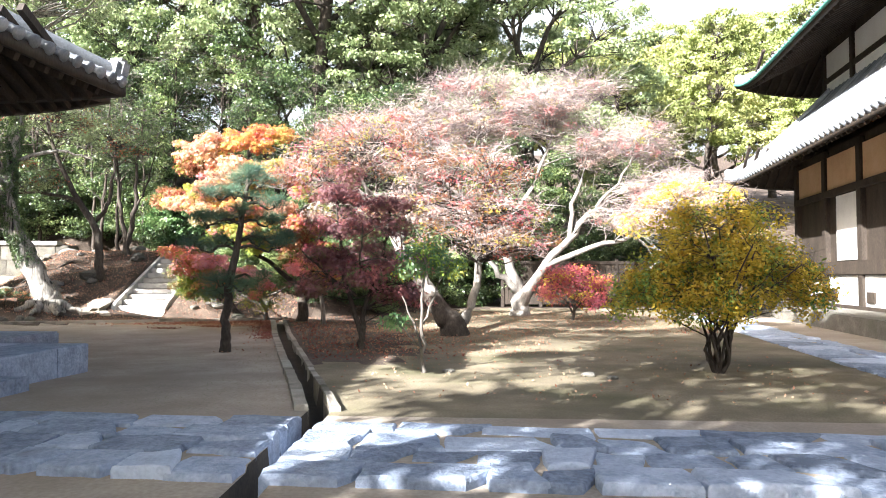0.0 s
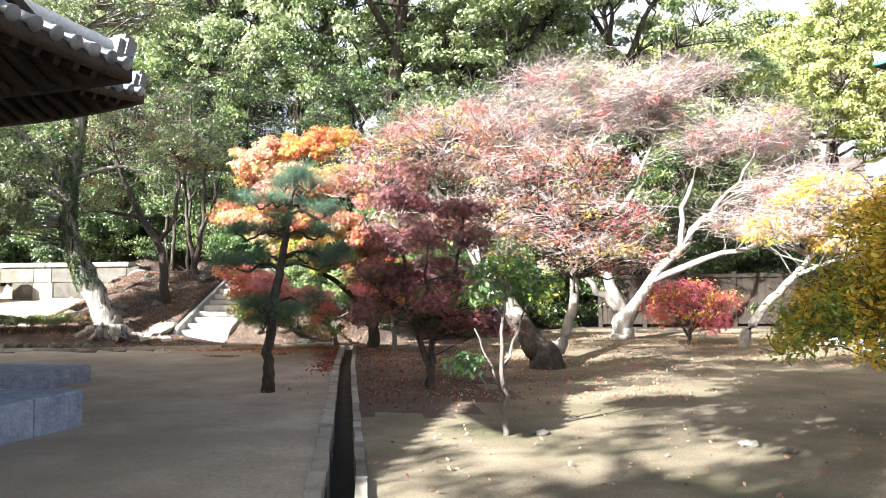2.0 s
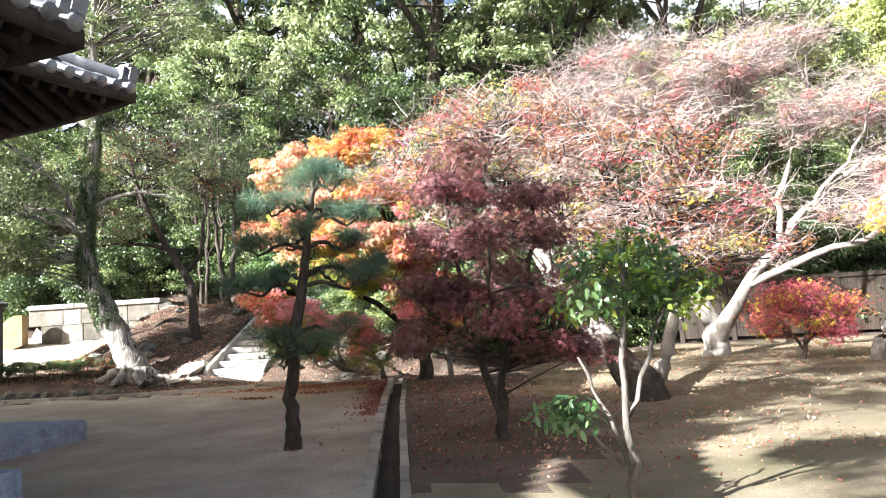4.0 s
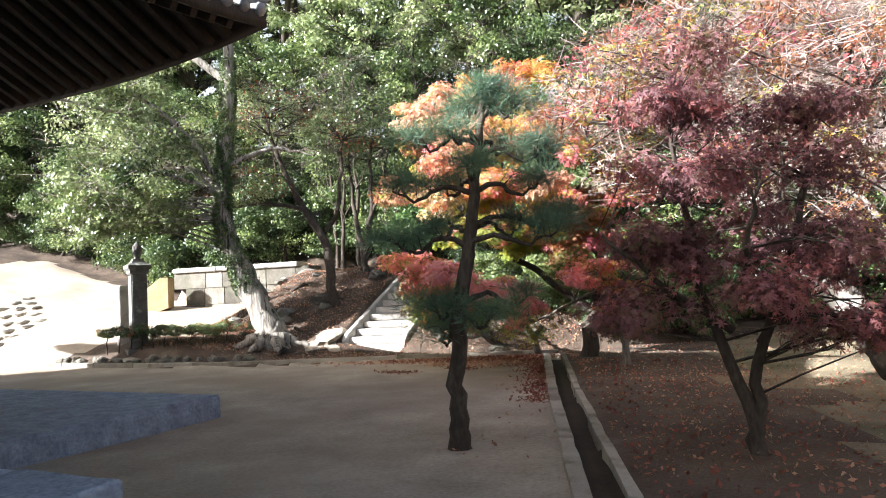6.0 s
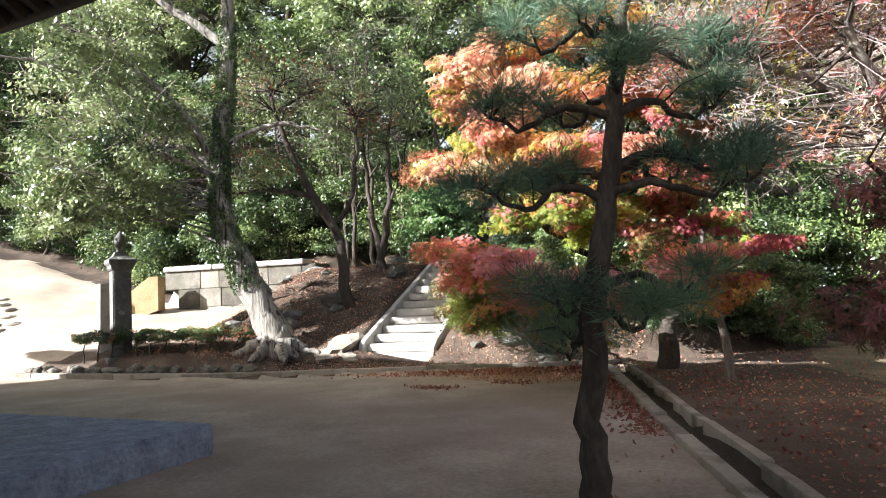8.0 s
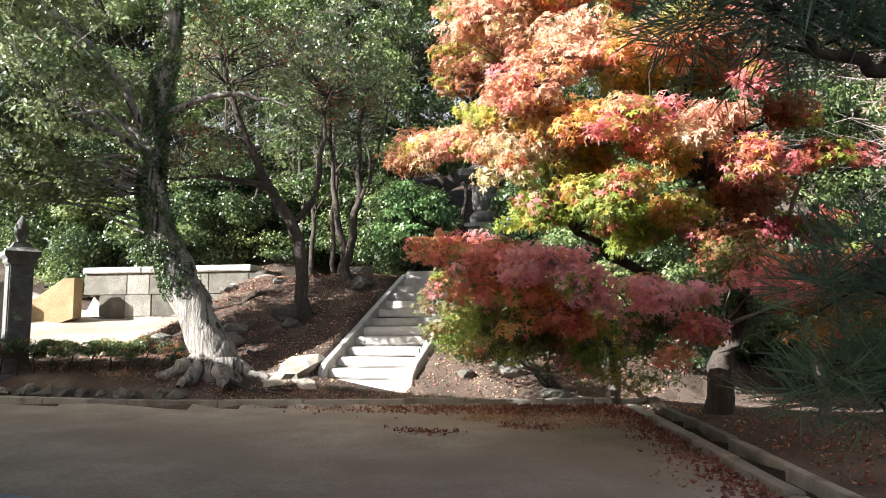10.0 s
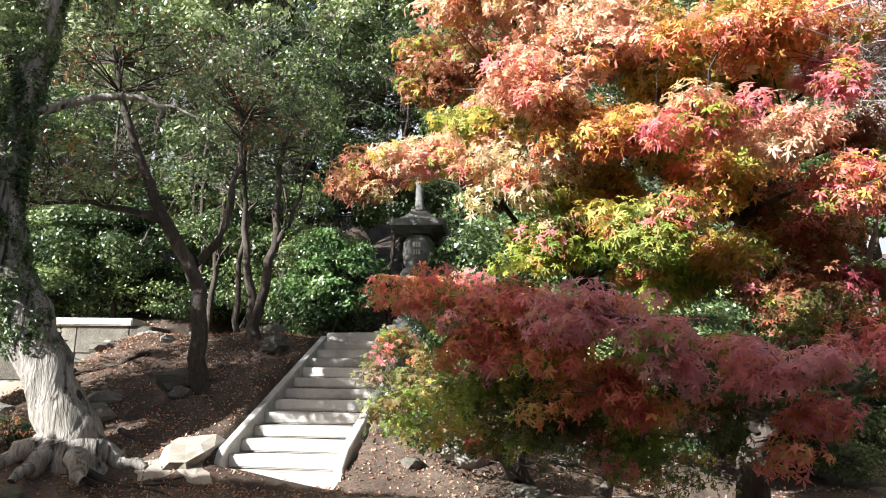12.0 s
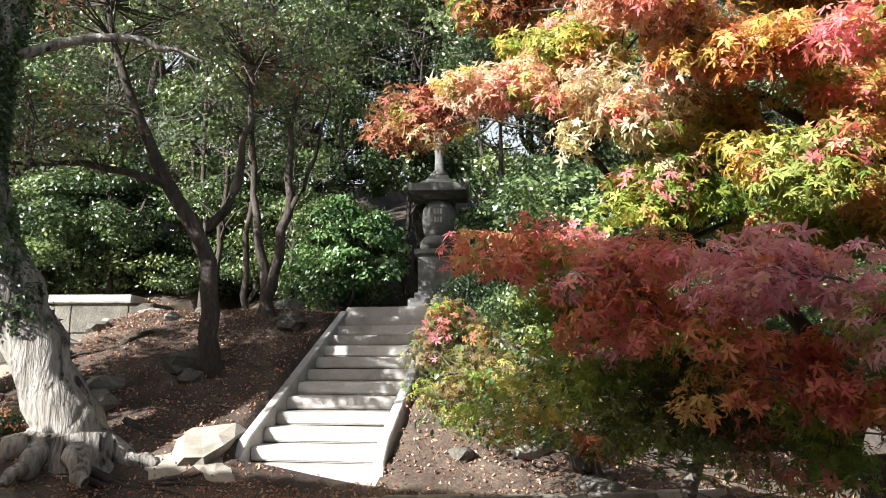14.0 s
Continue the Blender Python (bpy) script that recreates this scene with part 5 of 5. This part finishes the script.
# Out-of-view sunward limb and leaf clumps below are added to dapple the stairs.
ivy = plant("leaning_bank_tree", "large leaning tree with pale ridged trunk and spreading roots", "tree", (-13.45, 21.98, 0.3),
            [[lean(0.12, -0.3, 0.62), lean(0.08, 0.15, 0.46), lean(0.0, 0.5, 0.36), lean(-0.52, 1.5, 0.29), lean(-0.9, 2.4, 0.235), lean(-1.1, 3.1, 0.2), lean(-1.1, 4.2, 0.185), lean(-0.9, 5.8, 0.165), lean(-0.85, 7.8, 0.13), lean(-0.8, 10.5, 0.06)],
             [lean(-1.1, 4.0, 0.1), lean(-2.0, 4.6, 0.06), lean(-3.4, 4.5, 0.03), lean(-4.6, 4.0, 0.01)], [lean(-0.88, 6.8, 0.11), lean(-2.4, 8.0, 0.08), lean(-3.6, 9.0, 0.03)], [lean(-1.06, 4.6, 0.07), lean(0.2, 5.0, 0.05), lean(1.2, 4.8, 0.02)], [lean(-1.08, 4.2, 0.09), (-1.6, -1.4, 5.6, 0.06), (-2.6, -2.6, 6.7, 0.03)], [(-1.6, -1.4, 5.5, 0.05), (-2.4, -3.2, 5.8, 0.035), (-3.4, -4.6, 5.9, 0.015)], [(-2.4, -1.0, 4.6, 0.05), (-3.6, -1.2, 5.0, 0.03), (-4.8, -0.5, 5.6, 0.02)], [(-0.99, -0.48, 3.9, 0.06), (-1.6, -1.6, 4.3, 0.045), (-2.8, -2.5, 4.2, 0.03), (-4.0, -2.4, 3.3, 0.012)],
             [lean(0, 0.35, 0.2), lean(0.5, 0.12, 0.14, -0.1), lean(1.0, -0.05, 0.06, -0.2)], [lean(0, 0.35, 0.2), lean(-0.45, 0.12, 0.14, -0.2), lean(-0.8, -0.05, 0.06, -0.3)], [lean(0.1, 0.3, 0.2), lean(0.25, 0.1, 0.14, -0.5), lean(0.45, -0.1, 0.06, -0.9)], [lean(0, 0.3, 0.18), lean(-0.15, 0.08, 0.12, -0.5), lean(-0.3, -0.1, 0.05, -0.85)]],
            [(*across(-3.0, 1.0, 5.4), 1.8, 1.8, 1.0, 60), (*across(-2.6, 0, 9.2), 2.2, 2.2, 1.2, 70), (*across(0.2, 0.5, 10.4), 2.2, 2.2, 1.2, 70), (*across(-3.6, -0.4, 3.5), 1.2, 1.0, 0.6, 36), (-2.6, -2.6, 6.9, 1.6, 1.4, 0.8, 30), (-3.3, -4.4, 6.0, 1.9, 1.2, 0.5, 12), (-4.2, -1.6, 5.0, 1.6, 1.4, 0.9, 28), (-4.8, 0.5, 6.0, 1.8, 1.6, 1.1, 44), (-2.0, -1.8, 4.9, 1.2, 1.1, 1.1, 28), (-2.6, -2.2, 6.6, 1.4, 1.2, 1.0, 26), (-2.3, -1.2, 3.5, 0.9, 0.7, 0.5, 26), (-2.9, -2.4, 4.3, 1.5, 1.1, 0.7, 22), (-3.9, -2.2, 3.2, 1.0, 0.8, 0.5, 26), (-1.4, -2.6, 4.3, 1.1, 0.9, 0.5, 16), (-2.2, -2.9, 5.4, 1.5, 1.1, 0.6, 10)],
            [("crown", L_CAMPHOR, 0.62, 100, 0.28, 0.105, "oval"), ("dark_leaves", L_DARK, 0.3, 100, 0.26, 0.10, "oval")], BARK_RIDGE, 12, 0.03, 26, 0.012, sprays=5, spray_len=0.8)
# dark leaves close to the upper trunk, standing in for its shade
shade_r = np.random.default_rng(91)
shade_c = []
for k in range(760):
    z = shade_r.uniform(2.1, 7.4) if k % 6 else shade_r.uniform(1.4, 2.4)
    lat = float(np.interp(z, (1.5, 2.4, 3.1, 4.2, 5.8, 7.8), (-0.52, -0.9, -1.1, -1.1, -0.9, -0.85)))
    q = float(np.interp(z, (1.5, 2.4, 3.1, 4.2, 5.8, 7.8), (0.29, 0.235, 0.2, 0.185, 0.165, 0.13)))
    a = shade_r.uniform(0, 6.283)
    x, y, _ = across(lat, 0, 0)
    shade_c.append((x + 1.12 * q * math.cos(a), y + 1.12 * q * math.sin(a), z))
Vi, Fi = leaf_cloud(shade_c, 34, 0.04, 0.055, "oval", shade_r, 2.4, 0.6)
child("ivy", np_mesh("ivy", Vi, Fi, L_DARK), ivy, "dark leaves standing in for shade on the upper trunk")
# ridges of the trunk
for ob in ivy.children:
    if ob.name.startswith("trunk"):
        for v in ob.data.vertices:
            if v.co.z < 4.2:
                a = math.atan2(v.co.y, v.co.x)
                v.co += Vector((math.cos(a), math.sin(a), 0)) * (0.09 * noise.noise((math.cos(a) * 3.2, math.sin(a) * 3.2, v.co.z * 0.35)) - 0.03)
plant("slim_bank_tree", "slim dark tree leaning on the bank with sparse leaves", "tree", (-12.95, 24.1, 1.05),
      [[lean(0.05, -0.2, 0.2), lean(0, 0.3, 0.15), lean(-0.1, 1.2, 0.13), lean(-0.2, 2.0, 0.12), lean(-0.9, 3.2, 0.09), lean(-1.5, 4.6, 0.06), lean(-1.9, 6.5, 0.02)], [lean(-0.2, 2.0, 0.08), lean(0.3, 3.2, 0.06), lean(0.4, 4.8, 0.03)], [lean(-0.6, 2.8, 0.07), lean(-1.9, 3.1, 0.045), lean(-3.2, 3.0, 0.015)]],
      [(*across(-1.5, 0, 5.6), 1.6, 1.4, 1.0, 60), (*across(0.3, 0, 5.0), 1.2, 1.2, 0.8, 40), (*across(-2.4, 0, 3.6), 1.2, 1.0, 0.6, 30)], [("crown", L_CAMPHOR, 0.65, 60, 0.24, 0.09, "oval"), ("russet_leaves", L_RUSSET, 0.3, 22, 0.26, 0.09, "oval")], BARK_DARK, 13, 0.03, 8, 0.01, sprays=8, spray_len=0.7, spray_mat=BARK_GREY)
plant("twin_bank_tree", "pair of thin dark trunks at the top of the bank", "tree", (-13.05, 25.95, 2.1),
      [[(0.1, 0, -0.2, 0.13), (0.1, 0, 0.8, 0.10), (0.35, 0, 1.8, 0.08), (0.3, 0.1, 3.4, 0.05), (0.5, 0.2, 5.5, 0.02)], [(-0.08, 0.05, -0.2, 0.11), (-0.05, 0, 0.9, 0.09), (-0.3, 0, 2.2, 0.06), (-0.5, 0, 4.6, 0.02)], [(0.35, 0, 1.8, 0.05), (0.8, 0, 2.8, 0.03), (1.1, 0, 4.0, 0.012)]],
      [(0.3, 0.2, 4.6, 1.5, 1.4, 1.0, 60), (-0.5, 0, 3.6, 1.0, 1.0, 0.7, 30)], [("crown", L_DARK, 0.7, 50, 0.25, 0.10, "oval")], BARK_DARK, 14, 0.03, 7, 0.01, sprays=6, spray_len=0.6, spray_mat=BARK_GREY)
plant("glossy_bush", "rounded glossy evergreen bush behind the stairs", "shrub", (-12.7, 29.0, 2.2),
      [[(0, 0, -0.1, 0.05), (0.1, 0, 0.6, 0.04), (0.2, 0, 1.6, 0.015)], [(0, 0, 0.1, 0.05), (-0.5, 0, 0.8, 0.03), (-0.8, 0, 1.4, 0.01)]],
      [(-0.6, 0, 1.1, 1.0, 0.8, 0.8, 90), (0.5, 0.2, 1.6, 0.9, 0.8, 0.8, 80), (-0.2, 0, 2.2, 0.8, 0.7, 0.6, 60)], [("crown", L_BUSH, 1.0, 46, 0.17, 0.11, "blade")], BARK_DARK, 15, 0.02, 6, 0.008)
hb = [(-2.2 + 0.36 * k, 0.12 * math.sin(k * 1.9), 0.5 + 0.05 * math.sin(k * 2.7), 0.26, 0.24, 0.13, 26) for k in range(12)]
hedge_stems = [[(-2.2 + 0.36 * k, 0, -0.1, 0.022), (-2.2 + 0.36 * k + 0.05 * math.sin(k), 0, 0.22, 0.015), (-2.15 + 0.36 * k, 0.05, 0.5, 0.006)] for k in range(12)]
plant("low_hedge", "low clipped dark hedge on bare stems along the bed", "hedge", (-15.85, 21.3, 0.3), hedge_stems, hb, [("crown", L_DARK, 0.85, 70, 0.08, 0.042, "oval"), ("brown_leaves", L_RUSSET, 1.0, 40, 0.08, 0.04, "oval")], BARK_DARK, 16, 0.01, 5, 0.004, rz=11)

# ---- the wood behind ----


def big_tree(name, label, seed, h, spread, leafmat, size, per, clumps, bark=BARK_DARK, group="", low=0.35, tight=0.3):
    r = np.random.default_rng(seed)
    limbs = [[(0, 0, -0.6, h * 0.03), (0.1, 0, 1.0, h * 0.022), (r.normal(0, 0.3), r.normal(0, 0.3), h * 0.4, h * 0.017), (r.normal(0, 0.5), r.normal(0, 0.5), h * 0.7, h * 0.01), (r.normal(0, 0.5), r.normal(0, 0.5), h * 0.95, 0.03)]]
    blobs = []
    for k in range(11):
        a, f = k * 2.4 + r.random(), low + (1 - low) * (k + 0.5) / 11
        w = spread * (0.95 - 0.75 * abs(f - 0.6) ** 1.3) * r.uniform(0.55, 0.95)
        cx, cy, cz = w * math.cos(a), w * math.sin(a), h * f
        limbs.append([(0.05, 0, cz * 0.72, h * 0.009), (cx * 0.5, cy * 0.5, cz * 0.9, h * 0.006), (cx, cy, cz, 0.02)])
        s = spread * r.uniform(0.36, 0.55)
        blobs.append((cx, cy, cz, s, s, s * 0.62, clumps))
    blobs.append((0, 0, h * 0.95, spread * 0.5, spread * 0.5, h * 0.08, clumps))
    return plant(name, label, "tree", (0, -400, 0), limbs, blobs, [("crown", leafmat, 1.0, per, tight, size, "oval")], bark, seed, 0.06, 7, 0.02, flat=0.45, group=group, shell=0.65)


def plant_out(first, spots, scales, seed):
    r = random.Random(seed)
    for k, ((x, y), s) in enumerate(zip(spots, scales)):
        m = pose(x, y, height(x, y), 0, 0, r.uniform(0, 360))
        ob = first if k == 0 else copy_thing(first, m)
        ob.matrix_basis = m
        ob.scale = (s, s, s * r.uniform(0.92, 1.08))


plant_out(big_tree("camphor_tree", "tall camphor tree with dense sunlit green crown", 31, 15, 4.6, L_CAMPHOR, 0.17, 78, 44, group="camphors of the wood"), [(-7.5, 33.5), (-17, 35), (2.5, 37.5), (-27, 33), (-34, 31), (-5, 39)], [1.3, 1.25, 1.2, 1.0, 0.95, 1.35], 1)
plant_out(big_tree("camphor_tree", "tall camphor tree with dense sunlit green crown", 32, 16, 5.0, L_CAMPHOR, 0.17, 78, 44, group="camphors of the wood"), [(-12, 35.5), (-2.5, 35), (-22, 34), (-33, 38), (-39, 31)], [1.25, 1.2, 1.15, 1.1, 1.0], 2)
plant_out(big_tree("evergreen_tree", "shaded evergreen tree with bare lower trunk", 33, 8, 2.8, L_DARK, 0.13, 62, 38, group="evergreens under the wood", low=0.25), [(-9.0, 32.2), (-14.8, 32), (-19, 31.5), (-5, 31), (-24, 30), (-0.5, 31.8), (4.5, 33), (-29, 30.5), (-12, 33.5), (-17, 33), (-21.5, 29.6), (-26.5, 29.8), (-34, 29.5), (-31, 32.5), (-37.5, 32), (-29, 35.5), (-42, 28.5), (-38, 27.5), (-45, 33)], [1, 0.9, 1.1, 0.95, 1.0, 0.9, 0.9, 1.1, 1.1, 1, 0.9, 0.95, 1.2, 1.2, 1.3, 1.3, 1.4, 1.1, 1.5], 3)
plant_out(big_tree("understorey_shrub", "dark evergreen understorey shrub", 34, 3.0, 1.7, L_DARK, 0.11, 60, 30, group="understorey shrubs", low=0.1), [(-8.2, 28.6), (-6.0, 28.8), (-3.6, 29.5), (-15.6, 30.4), (-17.8, 29.8), (-20, 29), (-23, 29), (-8.4, 31.2), (-1.5, 30.5), (1, 32), (6, 32.5), (9, 33), (-26, 29), (-13.4, 29.8), (-4.5, 26.5), (-7.8, 26.2), (-31, 29), (-35, 28.5), (-39, 29), (-24, 28.8), (-7.3, 24.4), (-5.6, 24.7), (-8.8, 25.4), (-3.9, 25.6)], [1, 1.1, 1, 1, 0.9, 1, 1.1, 1, 1, 1.1, 1.1, 1.1, 1.2, 0.8, 0.8, 0.9, 1, 1.1, 1.2, 0.9, 0.6, 0.6, 0.55, 0.6], 4)

def slim_tree(seed):
    r = np.random.default_rng(seed)
    top = r.normal(0, 0.35, 2)
    limbs = [[(0, 0, -0.4, 0.09), (0.03, 0, 0.8, 0.07), (top[0] * 0.3, top[1] * 0.3, 2.6, 0.055), (top[0], top[1], 5.0, 0.035), (top[0] * 1.5, top[1] * 1.5, 7.2, 0.012)]]
    for k in range(6):
        a, z = r.uniform(0, 6.28), r.uniform(1.8, 5.5)
        limbs.append([(top[0] * z / 6, top[1] * z / 6, z, 0.03), (0.5 * math.cos(a), 0.5 * math.sin(a), z + 0.6, 0.016), (1.1 * math.cos(a), 1.1 * math.sin(a), z + 0.9, 0.006)])
    return plant("slim_tree", "slim bare-stemmed young tree in the shaded wood", "tree", (0, -400, 0), limbs, [(0, 0, 4.2, 1.2, 1.2, 1.4, 26), (top[0], top[1], 6.4, 1.1, 1.1, 0.8, 26)],
                 [("crown", L_DARK, 0.8, 34, 0.2, 0.10, "oval")], BARK_DARK, seed, 0.03, 6, 0.008, sprays=7, spray_len=0.6, spray_mat=BARK_GREY, group="slim trees in the wood")


plant_out(slim_tree(51), [(-14.4, 27.8), (-16.2, 29.2), (-9.2, 28.4), (-18.4, 28.9), (-7.0, 29.8), (-20.3, 28.6), (-13.6, 31.0), (-4.0, 28.4)], [1, 1.1, 0.9, 1, 1.1, 0.95, 1.2, 1.0], 8)
plant_out(slim_tree(52), [(-15.4, 28.4), (-9.9, 30.9), (-17.2, 30.4), (-13.9, 28.9), (-12.0, 31.4), (-19.4, 30.4), (-6.2, 27.6), (-22.6, 29.2)], [1, 1.15, 1, 0.85, 1.1, 1.0, 0.9, 1.0], 9)
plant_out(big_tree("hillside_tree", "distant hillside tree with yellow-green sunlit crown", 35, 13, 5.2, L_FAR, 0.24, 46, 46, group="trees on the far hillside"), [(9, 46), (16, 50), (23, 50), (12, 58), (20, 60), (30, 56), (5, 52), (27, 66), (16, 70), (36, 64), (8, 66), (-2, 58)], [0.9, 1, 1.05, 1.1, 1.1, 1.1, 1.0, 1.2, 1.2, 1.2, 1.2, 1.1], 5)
plant_out(big_tree("shade_tree", "tall garden tree dappling the lawn with shade", 36, 9.5, 4.4, L_CAMPHOR, 0.18, 70, 52, group="shade trees by the hall", low=0.45), [(-4.5, 1.4)], [1.2], 6)
plant_out(big_tree("shade_tree", "thinly leaved garden tree dappling the paving", 37, 9.5, 4.8, L_CAMPHOR, 0.17, 46, 14, group="shade trees by the hall", low=0.5), [(-6.3, -1.9)], [1.0], 7)

# ---- fallen leaves and grass ----


def scatter(name, label, n, boxes, material, size, seed, lift=0.012, upright=False):
    r = np.random.default_rng(seed)
    pts = []
    for x0, x1, y0, y1, share in boxes:
        for _ in range(int(n * share)):
            x, y = r.uniform(x0, x1), r.uniform(y0, y1)
            if abs(x - gutter_x(y)) < 0.3 and y < 22.5:
                continue
            if -11.9 < x < -10.0 and 22.6 < y < 27.8:
                continue
            pts.append((x, y, height(x, y) + lift))
    Vl, Fl = leaf_cloud(pts, 1, 0.001, size, "oval" if not upright else "needle", r, 0.1, 0.0)
    ob = new(name, np_mesh(name, Vl, Fl, material))
    return tagged(ob, label, "leaves" if not upright else "grass", kind="stuff")


scatter("fallen_leaves", "scattered fallen brown and red autumn leaves", 40000, [(-17, -6, 21.2, 28, 0.70), (-6, 6, 18, 28, 0.17), (-8.5, -5.6, 20.8, 22.6, 0.07), (-2, 5, 9, 18, 0.02), (-5, 0, 14, 20.5, 0.018), (-3.6, 1.5, 13.5, 19.5, 0.05)], L_FALLEN, 0.048, 41)
scatter("lawn_grass", "thin short dry grass on the lawn", 30000, [(-4, 5.4, 8.3, 17, 0.7), (-3, 6, 17, 24, 0.3)], L_GRASS, 0.05, 42, 0.0, True)

drift = np.random.default_rng(43)
pts = []
for k in range(5200):
    if k % 3:
        x = -6.5 - abs(drift.normal(0, 1.6))
        y = kerb_y(x) - 0.03 - abs(drift.normal(0, 0.35)) * (1.0 + 0.12 * (x + 10))
    else:
        y = drift.uniform(17.0, 23.0)
        x = gutter_x(y) - 0.28 - abs(drift.normal(0, 0.22))
    if y < kerb_y(x) - 0.02:
        pts.append((x, y, height(x, y) + 0.008))
for k in range(1500):
    y = drift.uniform(12.5, 21.5)
    x = gutter_x(y) + 0.3 + abs(drift.normal(0, 1.3))
    pts.append((x, y, height(x, y) + 0.008))
for cx, cy in ((-7.6, 20.6), (-8.6, 19.9)):
    for k in range(160):
        x, y = cx + drift.normal(0, 0.22), cy + drift.normal(0, 0.09)
        pts.append((x, y, height(x, y) + 0.008))
Vl, Fl = leaf_cloud(pts, 1, 0.001, 0.06, "oval", drift, 0.1, 0.0)
tagged(new("leaf_drift", np_mesh("leaf_drift", Vl, Fl, L_DRIFT)), "dark red fallen leaves drifted along the kerb", "leaves", kind="stuff")

for k, (x, y, sz) in enumerate(((1.62, 11.0, 0.07), (1.9, 10.75, 0.055), (-0.35, 11.25, 0.06))):
    bm = bmesh.new()
    bmesh.ops.create_icosphere(bm, subdivisions=2, radius=1)
    for v in bm.verts:
        v.co = Vector((v.co.x * 1.5, v.co.y * 1.1, v.co.z * 0.6)) * sz * (1 + 0.3 * noise.noise(v.co * 1.5 + Vector((k * 5, 0, 0))))
    ob = new("lawn_stone", bm_mesh("lawn_stone", bm, WALLSTONE, False))
    ob.location = (x, y, sz * 0.3)
    tagged(ob, "small grey stone half sunk in the lawn", "stone", "stones on the lawn")

# ---- rocks and roots on the bank ----
rk = random.Random(77)
for k in range(22):
    x, y = rk.uniform(-16.2, -12.4), rk.uniform(22.6, 26.8)
    if k > 16:
        x, y = rk.uniform(-9.4, -7.0), rk.uniform(22.9, 24.0)
    bm = bmesh.new()
    bmesh.ops.create_icosphere(bm, subdivisions=2, radius=1)
    sz = rk.uniform(0.12, 0.32)
    for v in bm.verts:
        v.co = Vector((v.co.x * 1.3, v.co.y, v.co.z * 0.7)) * sz * (1 + 0.45 * noise.noise(v.co * 1.4 + Vector((k * 7, 0, 0))))
    ob = new("bank_rock", bm_mesh("bank_rock", bm, WALLSTONE, False))
    ob.location = (x, y, height(x, y) + sz * 0.12)
    ob.rotation_euler = (0, 0, rk.uniform(0, 6))
    tagged(ob, "rough half-buried rock on the leafy bank", "rock", "rocks on the bank")
for k in range(14):
    a = rk.uniform(3.4, 6.6)
    x, y = -13.5 + 0.5 * math.cos(a), 21.85 + 0.5 * math.sin(a)
    if k > 7:
        x, y, a = rk.uniform(-15.5, -12.8), rk.uniform(22.8, 25.8), rk.uniform(-2.6, -0.5)
    pts = []
    for j in range(9):
        pts.append((x, y, height(x, y) + 0.012 + 0.02 * math.sin(j * 1.3)))
        a += rk.uniform(-0.35, 0.35)
        x, y = x + 0.17 * math.cos(a), y + 0.17 * math.sin(a)
    if min(p[1] - kerb_y(p[0]) for p in pts) < 0.3:
        continue
    V2, F2 = [], []
    tube(V2, F2, pts, [0.05 - 0.005 * j for j in range(9)], 6)
    tagged(new("tree_root", np_mesh("tree_root", np.concatenate(V2), np.concatenate(F2), BARK_DARK, True)), "gnarled surface root creeping over the bank", "root", "roots on the bank")
for row in range(5):
    for k in range(5):
        x, y = -23.6 - 0.55 * row + rk.uniform(-0.1, 0.1) - 0.1 * k, 21.0 + 0.28 * row + 0.52 * k + rk.uniform(-0.06, 0.06)
        bm = bmesh.new()
        bmesh.ops.create_icosphere(bm, subdivisions=2, radius=1)
        for v in bm.verts:
            v.co = Vector((v.co.x * 0.12, v.co.y * 0.24, v.co.z * 0.07)) * (1 + 0.35 * noise.noise(v.co * 1.6 + Vector((k * 3, row * 5, 0))))
        ob = new("step_stone", bm_mesh("step_stone", bm, STEP, False))
        ob.location = (x, y, height(x, y) + 0.015)
        ob.rotation_euler = (0, 0, rk.uniform(-0.4, 0.4))
        tagged(ob, "rough stone set as a step in the sandy slope", "stone", "rough steps on the slope")
